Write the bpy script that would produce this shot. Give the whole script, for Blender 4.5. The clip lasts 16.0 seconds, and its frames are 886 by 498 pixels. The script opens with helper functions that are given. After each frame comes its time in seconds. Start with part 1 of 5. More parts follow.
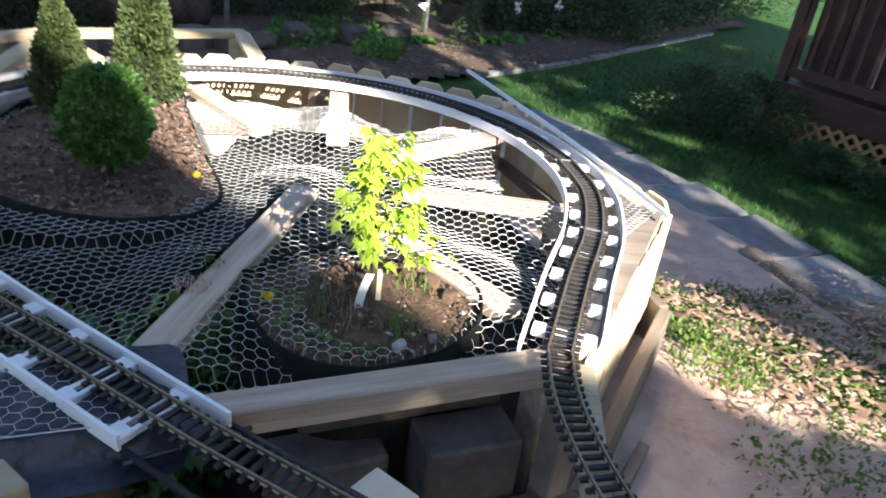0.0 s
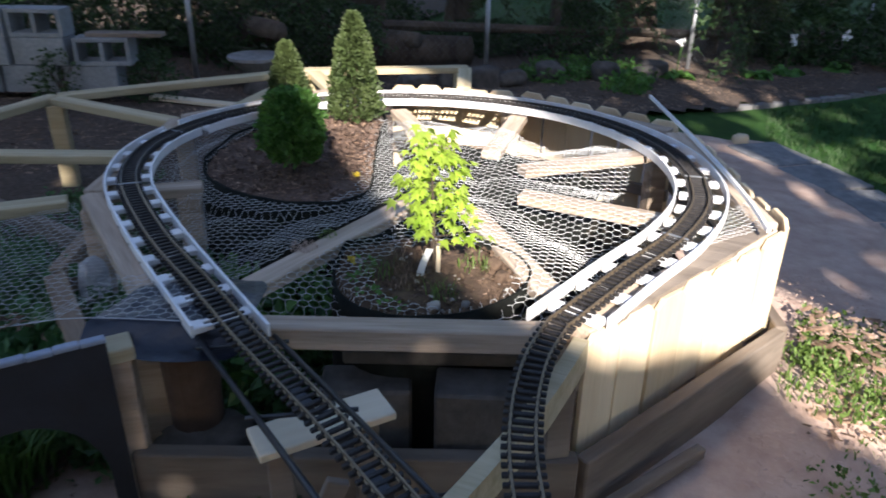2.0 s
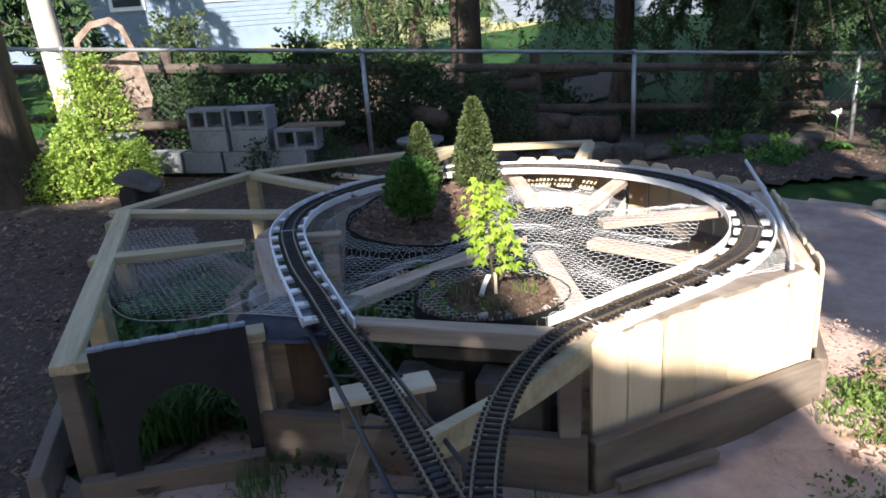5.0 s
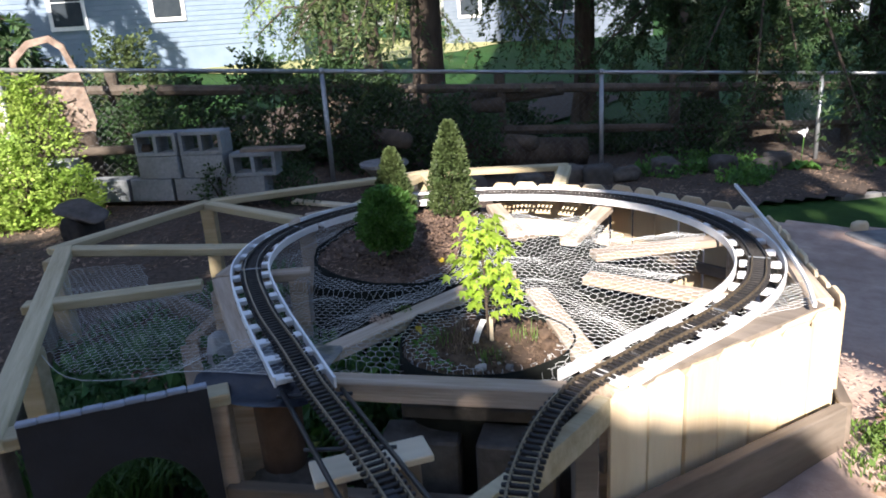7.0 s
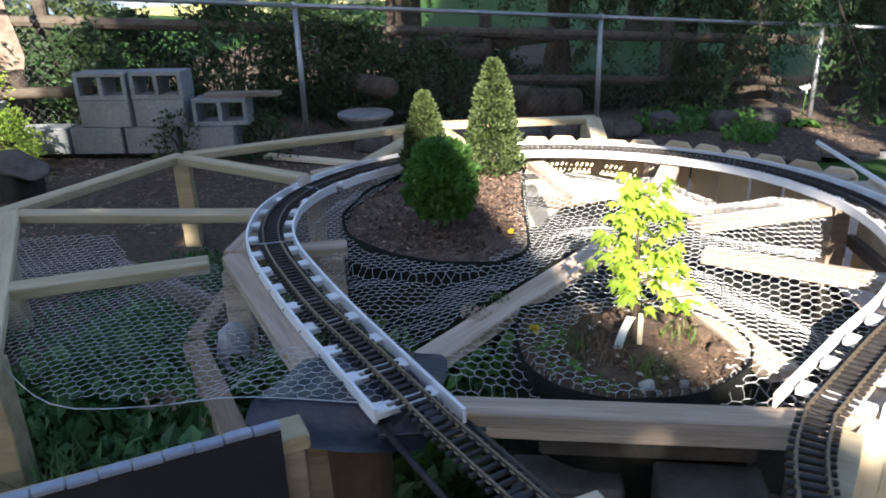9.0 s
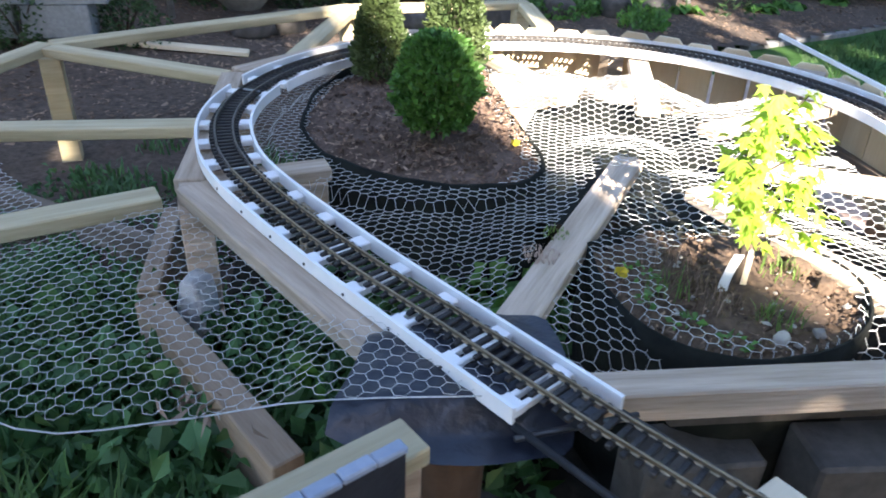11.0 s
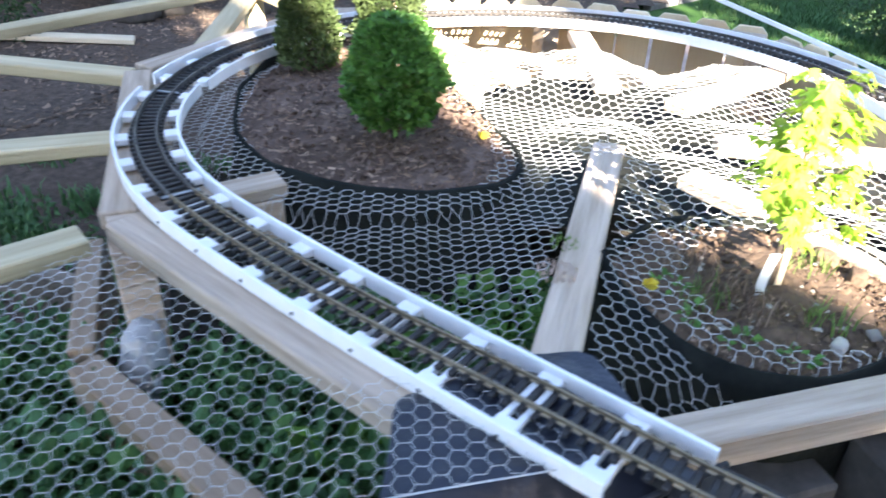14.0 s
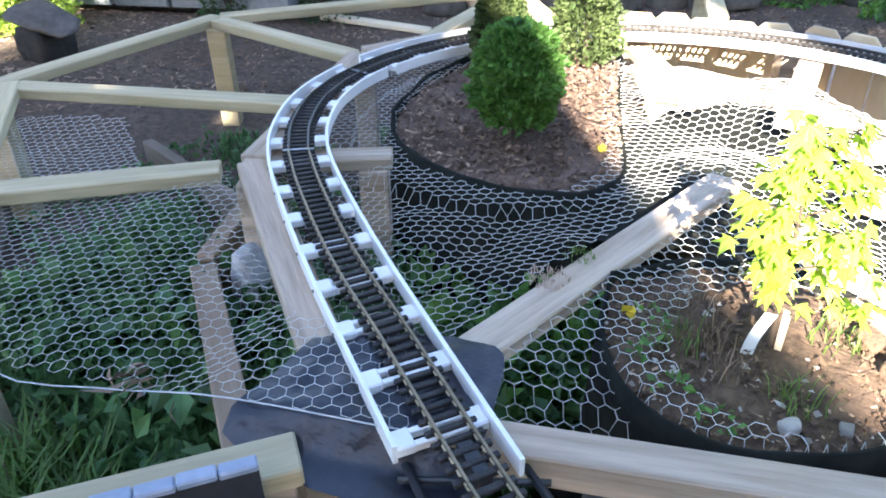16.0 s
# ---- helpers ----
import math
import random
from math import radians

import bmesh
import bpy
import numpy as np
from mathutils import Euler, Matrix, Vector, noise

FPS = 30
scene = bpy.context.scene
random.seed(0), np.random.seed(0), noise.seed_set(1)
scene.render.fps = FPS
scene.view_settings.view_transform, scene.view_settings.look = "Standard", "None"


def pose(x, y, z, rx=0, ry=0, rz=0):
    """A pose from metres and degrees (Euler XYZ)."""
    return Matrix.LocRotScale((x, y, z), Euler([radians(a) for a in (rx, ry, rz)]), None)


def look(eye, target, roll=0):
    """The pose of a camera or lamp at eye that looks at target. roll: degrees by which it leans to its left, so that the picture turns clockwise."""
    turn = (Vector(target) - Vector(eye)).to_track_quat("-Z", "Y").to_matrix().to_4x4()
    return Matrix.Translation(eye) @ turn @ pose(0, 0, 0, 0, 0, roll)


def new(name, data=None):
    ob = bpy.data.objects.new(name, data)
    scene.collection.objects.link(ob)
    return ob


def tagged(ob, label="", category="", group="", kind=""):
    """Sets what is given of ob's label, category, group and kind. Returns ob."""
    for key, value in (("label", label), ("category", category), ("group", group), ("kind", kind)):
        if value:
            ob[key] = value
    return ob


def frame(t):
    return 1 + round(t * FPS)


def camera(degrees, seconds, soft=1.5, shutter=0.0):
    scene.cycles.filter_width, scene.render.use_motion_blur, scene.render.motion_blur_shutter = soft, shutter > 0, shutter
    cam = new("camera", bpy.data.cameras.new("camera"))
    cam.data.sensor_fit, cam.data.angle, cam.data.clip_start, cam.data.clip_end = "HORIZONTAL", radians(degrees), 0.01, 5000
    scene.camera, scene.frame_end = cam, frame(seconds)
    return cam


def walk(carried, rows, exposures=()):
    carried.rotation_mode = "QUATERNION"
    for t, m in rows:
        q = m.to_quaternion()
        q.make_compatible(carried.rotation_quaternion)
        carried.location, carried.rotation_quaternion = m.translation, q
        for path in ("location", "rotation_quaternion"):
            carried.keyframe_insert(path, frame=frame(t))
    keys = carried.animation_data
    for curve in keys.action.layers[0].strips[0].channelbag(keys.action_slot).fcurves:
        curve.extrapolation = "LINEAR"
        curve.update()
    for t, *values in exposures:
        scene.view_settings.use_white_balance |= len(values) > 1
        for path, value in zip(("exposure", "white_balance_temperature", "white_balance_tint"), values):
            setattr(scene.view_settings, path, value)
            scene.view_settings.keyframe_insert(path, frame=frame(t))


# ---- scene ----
cam = camera(61.6, 16.0, soft=1.75, shutter=0.5)
METRES, EYE, TILT, LEAN, TURN = 5.2, 1.5, -27.25, -7.0, 0.0
ROWS = [
    (0.0, 0.0, 0.0, 0.0, 0.0, 0.0, -0.0),
    (0.5, 0.0321, -0.0066, -0.0101, 6.35, 1.59, 2.81),
    (1.0, 0.0629, -0.0269, -0.0263, 12.52, 1.03, 2.68),
    (1.5, 0.1102, -0.0264, -0.0283, 17.53, 1.92, -1.81),
    (2.0, 0.1447, -0.0367, -0.0283, 23.22, 2.22, -5.25),
    (2.5, 0.1652, -0.0601, -0.041, 27.95, 3.21, -5.92),
    (3.0, 0.1973, -0.0788, -0.0491, 31.74, 3.59, -5.88),
    (3.5, 0.2394, -0.0813, -0.0543, 34.83, 5.05, -8.4),
    (4.0, 0.2749, -0.0817, -0.0617, 38.27, 5.42, -8.63),
    (4.5, 0.2853, -0.0953, -0.0654, 38.54, 6.31, -7.95),
    (7.0, 0.2281, -0.0619, -0.0445, 34.74, 8.83, -6.17),
    (7.5, 0.1888, -0.0531, -0.0415, 29.68, 8.86, -6.55),
    (8.0, 0.1478, -0.0376, -0.0389, 29.16, 9.2, -6.89),
    (8.5, 0.1039, -0.0192, -0.0308, 29.79, 8.0, -6.49),
    (9.0, 0.0647, -0.012, -0.0266, 29.05, 6.06, -5.49),
    (9.5, 0.0293, -0.0134, -0.0213, 25.77, 3.61, -3.4),
    (10.0, -0.0013, -0.0066, -0.0167, 22.96, 1.43, -4.44),
    (12.5, -0.1492, 0.04, 0.0072, 10.0, -4.44, 1.78),
    (13.0, -0.1571, 0.0362, 0.0111, 10.52, -4.21, 2.03),
    (13.5, -0.1528, 0.0394, 0.0141, 10.04, -3.95, 1.21),
    (14.0, -0.1236, 0.0552, 0.0153, 7.89, -4.22, 1.8),
    (14.5, -0.0824, 0.084, 0.019, 21.93, -6.14, -7.73),
    (15.0, -0.0394, 0.0886, 0.0208, 30.87, -7.6, -7.26),
    (15.5, -0.0037, 0.0755, 0.0208, 33.67, -7.23, -8.94),
    (16.0, 0.0104, 0.0787, 0.016, 34.45, -5.37, -9.13),
]
EXPOSURES = [(0.0, 2.0, 6100, 14), (1.0, 1.71, 6000, 15), (2.5, 1.51, 5980, 17), (4.5, 1.56, 5980, 17), (7.0, 1.56, 5980, 17), (8.0, 1.71, 6000, 16), (9.0, 2.01, 6200, 15), (10.0, 2.36, 6200, 14), (12.5, 3.36, 6200, 14), (14.0, 3.41, 6200, 14), (16.0, 3.31, 6200, 14)]
walk(cam, [(t, pose(0, 0, EYE, TILT, LEAN, TURN) @ pose(METRES * x, METRES * y, METRES * z, 90 + pitch, roll, yaw)) for t, x, y, z, yaw, pitch, roll in ROWS], EXPOSURES)

# ---- world, sun ----
SUN_FROM = Vector((0.46, -0.89, 0.0)).normalized()
SUN_UP = radians(30)
world = bpy.data.worlds.new("sky")
scene.world = world
world.use_nodes = True
wn = world.node_tree
sky = wn.nodes.new("ShaderNodeTexSky")
sky.sky_type = 'NISHITA'
sky.sun_disc = False
sky.sun_elevation = SUN_UP
sky.sun_rotation = math.atan2(SUN_FROM.x, SUN_FROM.y)
wn.links.new(sky.outputs[0], wn.nodes["Background"].inputs[0])
wn.nodes["Background"].inputs[1].default_value = 0.08
sun = new("sun", bpy.data.lights.new("sun", 'SUN'))
sun.data.energy, sun.data.angle, sun.data.color = 5.0, radians(0.45), (1.0, 0.89, 0.72)
sun.matrix_world = look(SUN_FROM * 30 + Vector((0, 0, 30 * math.tan(SUN_UP))), (0, 0, 0))


# ---- materials ----
def material(name, colour, colour2=None, rough=0.7, scale=8.0, bump=0.0, bump_scale=60.0, metal=0.0, stretch=(1, 1, 1), spread=0.0, stain=None, stain_scale=2.5, stain_amount=0.5, clear=0.0, coords="Object", backlit=0.0):
    """Two-scale procedural surface: base mix by noise, stains by a wider noise, per-object shift, bump."""
    m = bpy.data.materials.new(name)
    m.use_nodes = True
    nt = m.node_tree
    n, l = nt.nodes, nt.links
    b = n["Principled BSDF"]
    b.inputs["Roughness"].default_value = rough
    b.inputs["Metallic"].default_value = metal
    if rough > 0.78:
        b.inputs["Specular IOR Level"].default_value = 0.15
    tc = n.new("ShaderNodeTexCoord")
    mp = n.new("ShaderNodeMapping")
    mp.inputs["Scale"].default_value = stretch
    l.new(tc.outputs[coords], mp.inputs[0])
    info = n.new("ShaderNodeObjectInfo")
    add = n.new("ShaderNodeVectorMath")
    add.operation = 'ADD'
    sc = n.new("ShaderNodeMath")
    sc.operation = 'MULTIPLY'
    sc.inputs[1].default_value = 37.0
    l.new(info.outputs["Random"], sc.inputs[0])
    l.new(mp.outputs[0], add.inputs[0])
    l.new(sc.outputs[0], add.inputs[1])
    t1 = n.new("ShaderNodeTexNoise")
    t1.inputs["Scale"].default_value = scale
    t1.inputs["Detail"].default_value = 6
    t1.inputs["Roughness"].default_value = 0.65
    l.new(add.outputs[0], t1.inputs["Vector"])
    r1 = n.new("ShaderNodeValToRGB")
    r1.color_ramp.elements[0].position, r1.color_ramp.elements[1].position = 0.34, 0.66
    r1.color_ramp.elements[0].color = (*colour, 1)
    r1.color_ramp.elements[1].color = (*(colour2 or [c * 1.25 for c in colour]), 1)
    l.new(t1.outputs["Fac"], r1.inputs[0])
    out = r1.outputs[0]
    if stain:
        t2 = n.new("ShaderNodeTexNoise")
        t2.inputs["Scale"].default_value = stain_scale
        t2.inputs["Detail"].default_value = 4
        l.new(add.outputs[0], t2.inputs["Vector"])
        r2 = n.new("ShaderNodeValToRGB")
        r2.color_ramp.elements[0].position, r2.color_ramp.elements[1].position = 0.45, 0.68
        r2.color_ramp.elements[0].color = (0, 0, 0, 1)
        r2.color_ramp.elements[1].color = (stain_amount,) * 3 + (1,)
        l.new(t2.outputs["Fac"], r2.inputs[0])
        mx = n.new("ShaderNodeMix")
        mx.data_type = 'RGBA'
        l.new(r2.outputs[0], mx.inputs[0])
        l.new(out, mx.inputs[6])
        mx.inputs[7].default_value = (*stain, 1)
        out = mx.outputs[2]
    if spread:
        hsv = n.new("ShaderNodeHueSaturation")
        isl = n.new("ShaderNodeNewGeometry")
        sm = n.new("ShaderNodeMath")
        sm.operation = 'ADD'
        l.new(info.outputs["Random"], sm.inputs[0])
        l.new(isl.outputs["Random Per Island"], sm.inputs[1])
        fr = n.new("ShaderNodeMath")
        fr.operation = 'FRACT'
        l.new(sm.outputs[0], fr.inputs[0])
        mr = n.new("ShaderNodeMapRange")
        mr.inputs["To Min"].default_value, mr.inputs["To Max"].default_value = 1 - spread, 1 + spread
        l.new(fr.outputs[0], mr.inputs["Value"])
        l.new(mr.outputs[0], hsv.inputs["Value"])
        l.new(out, hsv.inputs["Color"])
        out = hsv.outputs[0]
    l.new(out, b.inputs["Base Color"])
    if backlit:
        tr = n.new("ShaderNodeBsdfTranslucent")
        l.new(out, tr.inputs["Color"])
        ms = n.new("ShaderNodeMixShader")
        ms.inputs[0].default_value = backlit
        l.new(b.outputs[0], ms.inputs[1])
        l.new(tr.outputs[0], ms.inputs[2])
        l.new(ms.outputs[0], n["Material Output"].inputs["Surface"])
    if bump:
        t3 = n.new("ShaderNodeTexNoise")
        t3.inputs["Scale"].default_value = bump_scale
        t3.inputs["Detail"].default_value = 5
        l.new(add.outputs[0], t3.inputs["Vector"])
        bp = n.new("ShaderNodeBump")
        bp.inputs["Strength"].default_value = bump
        bp.inputs["Distance"].default_value = 0.01
        l.new(t3.outputs["Fac"], bp.inputs["Height"])
        l.new(bp.outputs[0], b.inputs["Normal"])
    return m


TIMBER = material("treated_timber", (0.38, 0.315, 0.18), (0.58, 0.50, 0.325), 0.75, 22, 0.35, 80, stretch=(0.08, 1, 1), stain=(0.30, 0.24, 0.14), stain_amount=0.5, spread=0.12)
GREYWOOD = material("weathered_timber", (0.35, 0.275, 0.20), (0.62, 0.51, 0.405), 0.8, 26, 0.5, 90, stretch=(0.07, 1, 1), stain=(0.22, 0.18, 0.14), spread=0.1)
PICKET = material("picket_wood", (0.68, 0.55, 0.35), (0.82, 0.71, 0.50), 0.75, 10, 0.25, 60, stretch=(1, 1, 0.12), stain=(0.36, 0.20, 0.08), spread=0.12)
BROWNWOOD = material("brown_edging_wood", (0.15, 0.125, 0.10), (0.26, 0.22, 0.18), 0.85, 12, 0.4, 50, stretch=(0.15, 1, 1), stain=(0.12, 0.09, 0.07), spread=0.1)
PALEWOOD = material("pale_offcut_wood", (0.62, 0.52, 0.36), (0.74, 0.65, 0.48), 0.7, 10, 0.15, 60, stretch=(0.1, 1, 1))
PVC = material("white_pvc", (0.78, 0.79, 0.80), (0.84, 0.84, 0.84), 0.35, 20, 0.03, 40, stain=(0.6, 0.58, 0.52), stain_scale=9, stain_amount=0.25)
SLEEPER = material("sleeper_plastic", (0.012, 0.011, 0.011), (0.028, 0.025, 0.023), 0.6, 40, 0.3, 200, stain=(0.06, 0.05, 0.042), stain_scale=20, stain_amount=0.18)
BRASS = material("tarnished_brass_rail", (0.20, 0.155, 0.10), (0.32, 0.25, 0.16), 0.42, 30, 0.1, 100, metal=0.7)
BLACKMETAL = material("black_steel_tube", (0.018, 0.019, 0.022), (0.035, 0.036, 0.04), 0.4, 30, 0.1, 90)
WIRE = material("galvanised_wire", (0.44, 0.455, 0.455), (0.58, 0.595, 0.59), 0.45, 50, metal=0.15)
SHEET = material("black_plastic_sheet", (0.012, 0.014, 0.021), (0.024, 0.028, 0.042), 0.30, 6, 0.8, 16)
FELT = material("black_landscape_felt", (0.008, 0.009, 0.008), (0.02, 0.022, 0.018), 0.95, 9, 0.4, 40)
MOUND = material("mulched_soil", (0.09, 0.06, 0.046), (0.19, 0.135, 0.105), 0.95, 24, 0.9, 50, stain=(0.06, 0.042, 0.032), stain_scale=5)
PAINTBLACK = material("black_painted_board", (0.009, 0.011, 0.016), (0.017, 0.020, 0.029), 0.6, 8, 0.15, 60)
CAPGREY = material("grey_slate_strip", (0.22, 0.26, 0.33), (0.30, 0.34, 0.42), 0.5, 20, 0.1, 60)
SOIL = material("potting_soil", (0.055, 0.038, 0.028), (0.13, 0.09, 0.062), 0.95, 30, 0.9, 55, stain=(0.16, 0.11, 0.075), stain_scale=9)
MULCH = material("bark_mulch", (0.055, 0.043, 0.035), (0.13, 0.102, 0.082), 0.95, 26, 1.0, 45, stain=(0.08, 0.06, 0.046), stain_scale=3)
DIRT = material("red_dirt", (0.42, 0.30, 0.24), (0.58, 0.45, 0.37), 0.95, 7, 0.6, 40, stain=(0.27, 0.19, 0.15), stain_scale=1.3)
GRASS = material("lawn_grass", (0.018, 0.06, 0.011), (0.037, 0.10, 0.021), 0.85, 9, 0.8, 90, stain=(0.035, 0.06, 0.015), stain_scale=0.7)
BLADE = material("grass_blade", (0.07, 0.14, 0.025), (0.16, 0.24, 0.05), 0.6, 6, spread=0.35, backlit=0.3)
STONE = material("flagstone", (0.17, 0.175, 0.18), (0.27, 0.275, 0.275), 0.85, 12, 0.4, 40, stain=(0.13, 0.12, 0.11), spread=0.12)
CONCRETE = material("concrete_block", (0.19, 0.21, 0.225), (0.275, 0.295, 0.305), 0.92, 40, 0.5, 120, stain=(0.16, 0.17, 0.17), stain_scale=4, spread=0.08)
BARK = material("bark", (0.045, 0.035, 0.028), (0.10, 0.08, 0.062), 0.95, 9, 1.0, 30, stretch=(1, 1, 0.25))
LEAF = material("shrub_leaf", (0.06, 0.165, 0.028), (0.115, 0.25, 0.05), 0.5, 5, spread=0.35, backlit=0.35)
CONELEAF = material("spruce_needles", (0.045, 0.075, 0.022), (0.09, 0.125, 0.04), 0.6, 5, spread=0.35, backlit=0.25)
MAPLE = material("young_maple_leaf", (0.30, 0.46, 0.04), (0.46, 0.60, 0.09), 0.5, 6, spread=0.25, backlit=0.5)
# Deep shade is put into this leaf colour.
DARKLEAF = material("shade_darkened_foliage", (0.025, 0.06, 0.018), (0.05, 0.10, 0.03), 0.6, 4, spread=0.4, backlit=0.25)
WEEDLEAF = material("weed_leaf", (0.05, 0.135, 0.045), (0.10, 0.21, 0.075), 0.55, 5, spread=0.35, backlit=0.3)
# Sunshine on the leaves is put into this light colour.
BRIGHTLEAF = material("sun_lightened_foliage", (0.22, 0.36, 0.05), (0.40, 0.52, 0.11), 0.6, 4, spread=0.35, backlit=0.45)
STEEL = material("galvanised_pipe", (0.26, 0.28, 0.30), (0.36, 0.38, 0.40), 0.4, 20, 0.05, 60, metal=0.6)
REDWOOD = material("red_stained_wood", (0.05, 0.024, 0.018), (0.085, 0.04, 0.03), 0.7, 8, 0.2, 40, stretch=(0.2, 1, 1), spread=0.1)
SIDING = material("pale_siding", (0.15, 0.21, 0.285), (0.19, 0.25, 0.325), 0.6, 3, 0.05, 20)
GLASS = material("window_glass", (0.03, 0.04, 0.05), (0.05, 0.06, 0.07), 0.08, 3)
WHITE = material("white_paint", (0.74, 0.75, 0.76), (0.82, 0.82, 0.82), 0.5, 6, 0.05, 30)
RUST = material("rusty_steel", (0.17, 0.12, 0.095), (0.34, 0.27, 0.22), 0.8, 14, 0.4, 40, stain=(0.07, 0.05, 0.04), stain_scale=9)
WHITEROCK = material("pale_rock", (0.42, 0.43, 0.44), (0.58, 0.58, 0.58), 0.8, 8, 0.5, 40, stain=(0.25, 0.25, 0.24))
BLACKROCK = material("dark_rock", (0.02, 0.02, 0.022), (0.045, 0.043, 0.042), 0.85, 10, 0.6, 30)
ROCK = material("slate_rock", (0.07, 0.065, 0.06), (0.13, 0.12, 0.11), 0.85, 10, 0.6, 30, spread=0.2)
POSTBROWN = material("brown_post_wood", (0.085, 0.058, 0.044), (0.135, 0.095, 0.072), 0.8, 10, 0.2, 40, stain=(0.09, 0.06, 0.045))
TAG = material("white_ribbon", (0.8, 0.8, 0.78), (0.86, 0.86, 0.84), 0.6, 10)
YELLOW = material("yellow_leaf", (0.6, 0.45, 0.03), (0.7, 0.55, 0.05), 0.6, 10)

LINK = material("dull_chain_link", (0.10, 0.105, 0.11), (0.16, 0.165, 0.17), 0.6, 40)
LAWNBLADE = material("lawn_blade", (0.017, 0.058, 0.01), (0.042, 0.10, 0.02), 0.6, 6, spread=0.35, backlit=0.3)


# ---- mesh helpers ----
def smooth(me, on=True):
    me.polygons.foreach_set("use_smooth", [on] * len(me.polygons))


def part(name, bm, mat, parent=None, label="", soft=False):
    me = bpy.data.meshes.new(name)
    bm.to_mesh(me)
    bm.free()
    me.materials.append(mat)
    if soft:
        smooth(me)
    ob = new(name, me)
    if parent:
        ob.parent = parent
    if label:
        ob["label"] = label
    return ob


def pieces(name, verts, faces, mat, parent=None, label="", soft=False):
    me = bpy.data.meshes.new(name)
    me.from_pydata(verts, [], faces)
    me.update()
    me.materials.append(mat)
    if soft:
        smooth(me)
    ob = new(name, me)
    if parent:
        ob.parent = parent
    if label:
        ob["label"] = label
    return ob


def empty(name, at=(0, 0, 0), rz=0.0):
    ob = new(name)
    ob.empty_display_size = 0.1
    ob.matrix_world = pose(*at, 0, 0, rz)
    return ob


def add_box(bm, size, m=Matrix(), bevel=0.003):
    made = bmesh.ops.create_cube(bm, size=1.0, matrix=m @ Matrix.Diagonal((*size, 1)))
    if bevel:
        edges = {e for v in made["verts"] for e in v.link_edges}
        bmesh.ops.bevel(bm, geom=list(edges), offset=bevel, segments=1, affect='EDGES', profile=0.5)
    return bm


def box(size, m=Matrix(), bevel=0.003):
    return add_box(bmesh.new(), size, m, bevel)


def add_tube(bm, a, b, r, r2=None, seg=8):
    a, b = Vector(a), Vector(b)
    d = b - a
    m = Matrix.Translation((a + b) / 2) @ d.to_track_quat("Z", "Y").to_matrix().to_4x4()
    bmesh.ops.create_cone(bm, cap_ends=True, segments=seg, radius1=r, radius2=r if r2 is None else r2, depth=d.length, matrix=m)
    return bm


def sweep(points, section, closed=False):
    """Verts and faces of a closed section (side, up) carried along points (x, y, z)."""
    P = [Vector(p) for p in points]
    verts, faces, k = [], [], len(section)
    for i, p in enumerate(P):
        d = (P[min(i + 1, len(P) - 1)] - P[max(i - 1, 0)])
        d.z = 0
        d.normalize()
        side = Vector((d.y, -d.x, 0))
        for s, u in section:
            verts.append(p + side * s + Vector((0, 0, u)))
    for i in range(len(P) - 1):
        for j in range(k):
            a, b = i * k + j, i * k + (j + 1) % k
            faces.append((a, b, b + k, a + k))
    faces.append(tuple(range(k - 1, -1, -1)))
    faces.append(tuple(range((len(P) - 1) * k, len(P) * k)))
    return [tuple(v) for v in verts], faces


def beam(name, a, b, w, h, mat, label, category="beam", group=""):
    """A sawn timber from a to b (x, y, top z); w across, h deep; mesh lies along its own x."""
    a, b = Vector(a), Vector(b)
    d = b - a
    bm = box((d.length, w, h), bevel=0.004)
    bmesh.ops.bisect_plane(bm, geom=bm.verts[:] + bm.edges[:] + bm.faces[:], plane_co=(0, 0, 0), plane_no=(1, 0, 0))
    ob = part(name, bm, mat)
    yaw = math.atan2(d.y, d.x)
    pitch = -math.atan2(d.z, math.hypot(d.x, d.y))
    ob.matrix_world = Matrix.Translation((a + b) / 2 - Vector((0, 0, h / 2))) @ Euler((0, pitch, yaw)).to_matrix().to_4x4()
    return tagged(ob, label, category, group)


def spline(points, step):
    """Evenly spaced points on a Catmull-Rom line through points."""
    P = [Vector(p) for p in points]
    P = [P[0] * 2 - P[1]] + P + [P[-1] * 2 - P[-2]]
    fine = []
    for i in range(1, len(P) - 2):
        for k in range(24):
            t = k / 24
            fine.append(0.5 * (2 * P[i] + (P[i + 1] - P[i - 1]) * t + (2 * P[i - 1] - 5 * P[i] + 4 * P[i + 1] - P[i + 2]) * t * t + (3 * P[i] - P[i - 1] - 3 * P[i + 1] + P[i + 2]) * t ** 3))
    fine.append(P[-2])
    total = sum((fine[i + 1] - fine[i]).length for i in range(len(fine) - 1))
    n = max(1, round(total / step))
    out, goal, run = [fine[0].copy()], total / n, 0.0
    for i in range(len(fine) - 1):
        seg = (fine[i + 1] - fine[i]).length
        while seg > 0 and run + seg >= goal - 1e-9 and len(out) <= n:
            f = (goal - run) / seg
            out.append(fine[i].lerp(fine[i + 1], f))
            goal += total / n
        run += seg
    return out


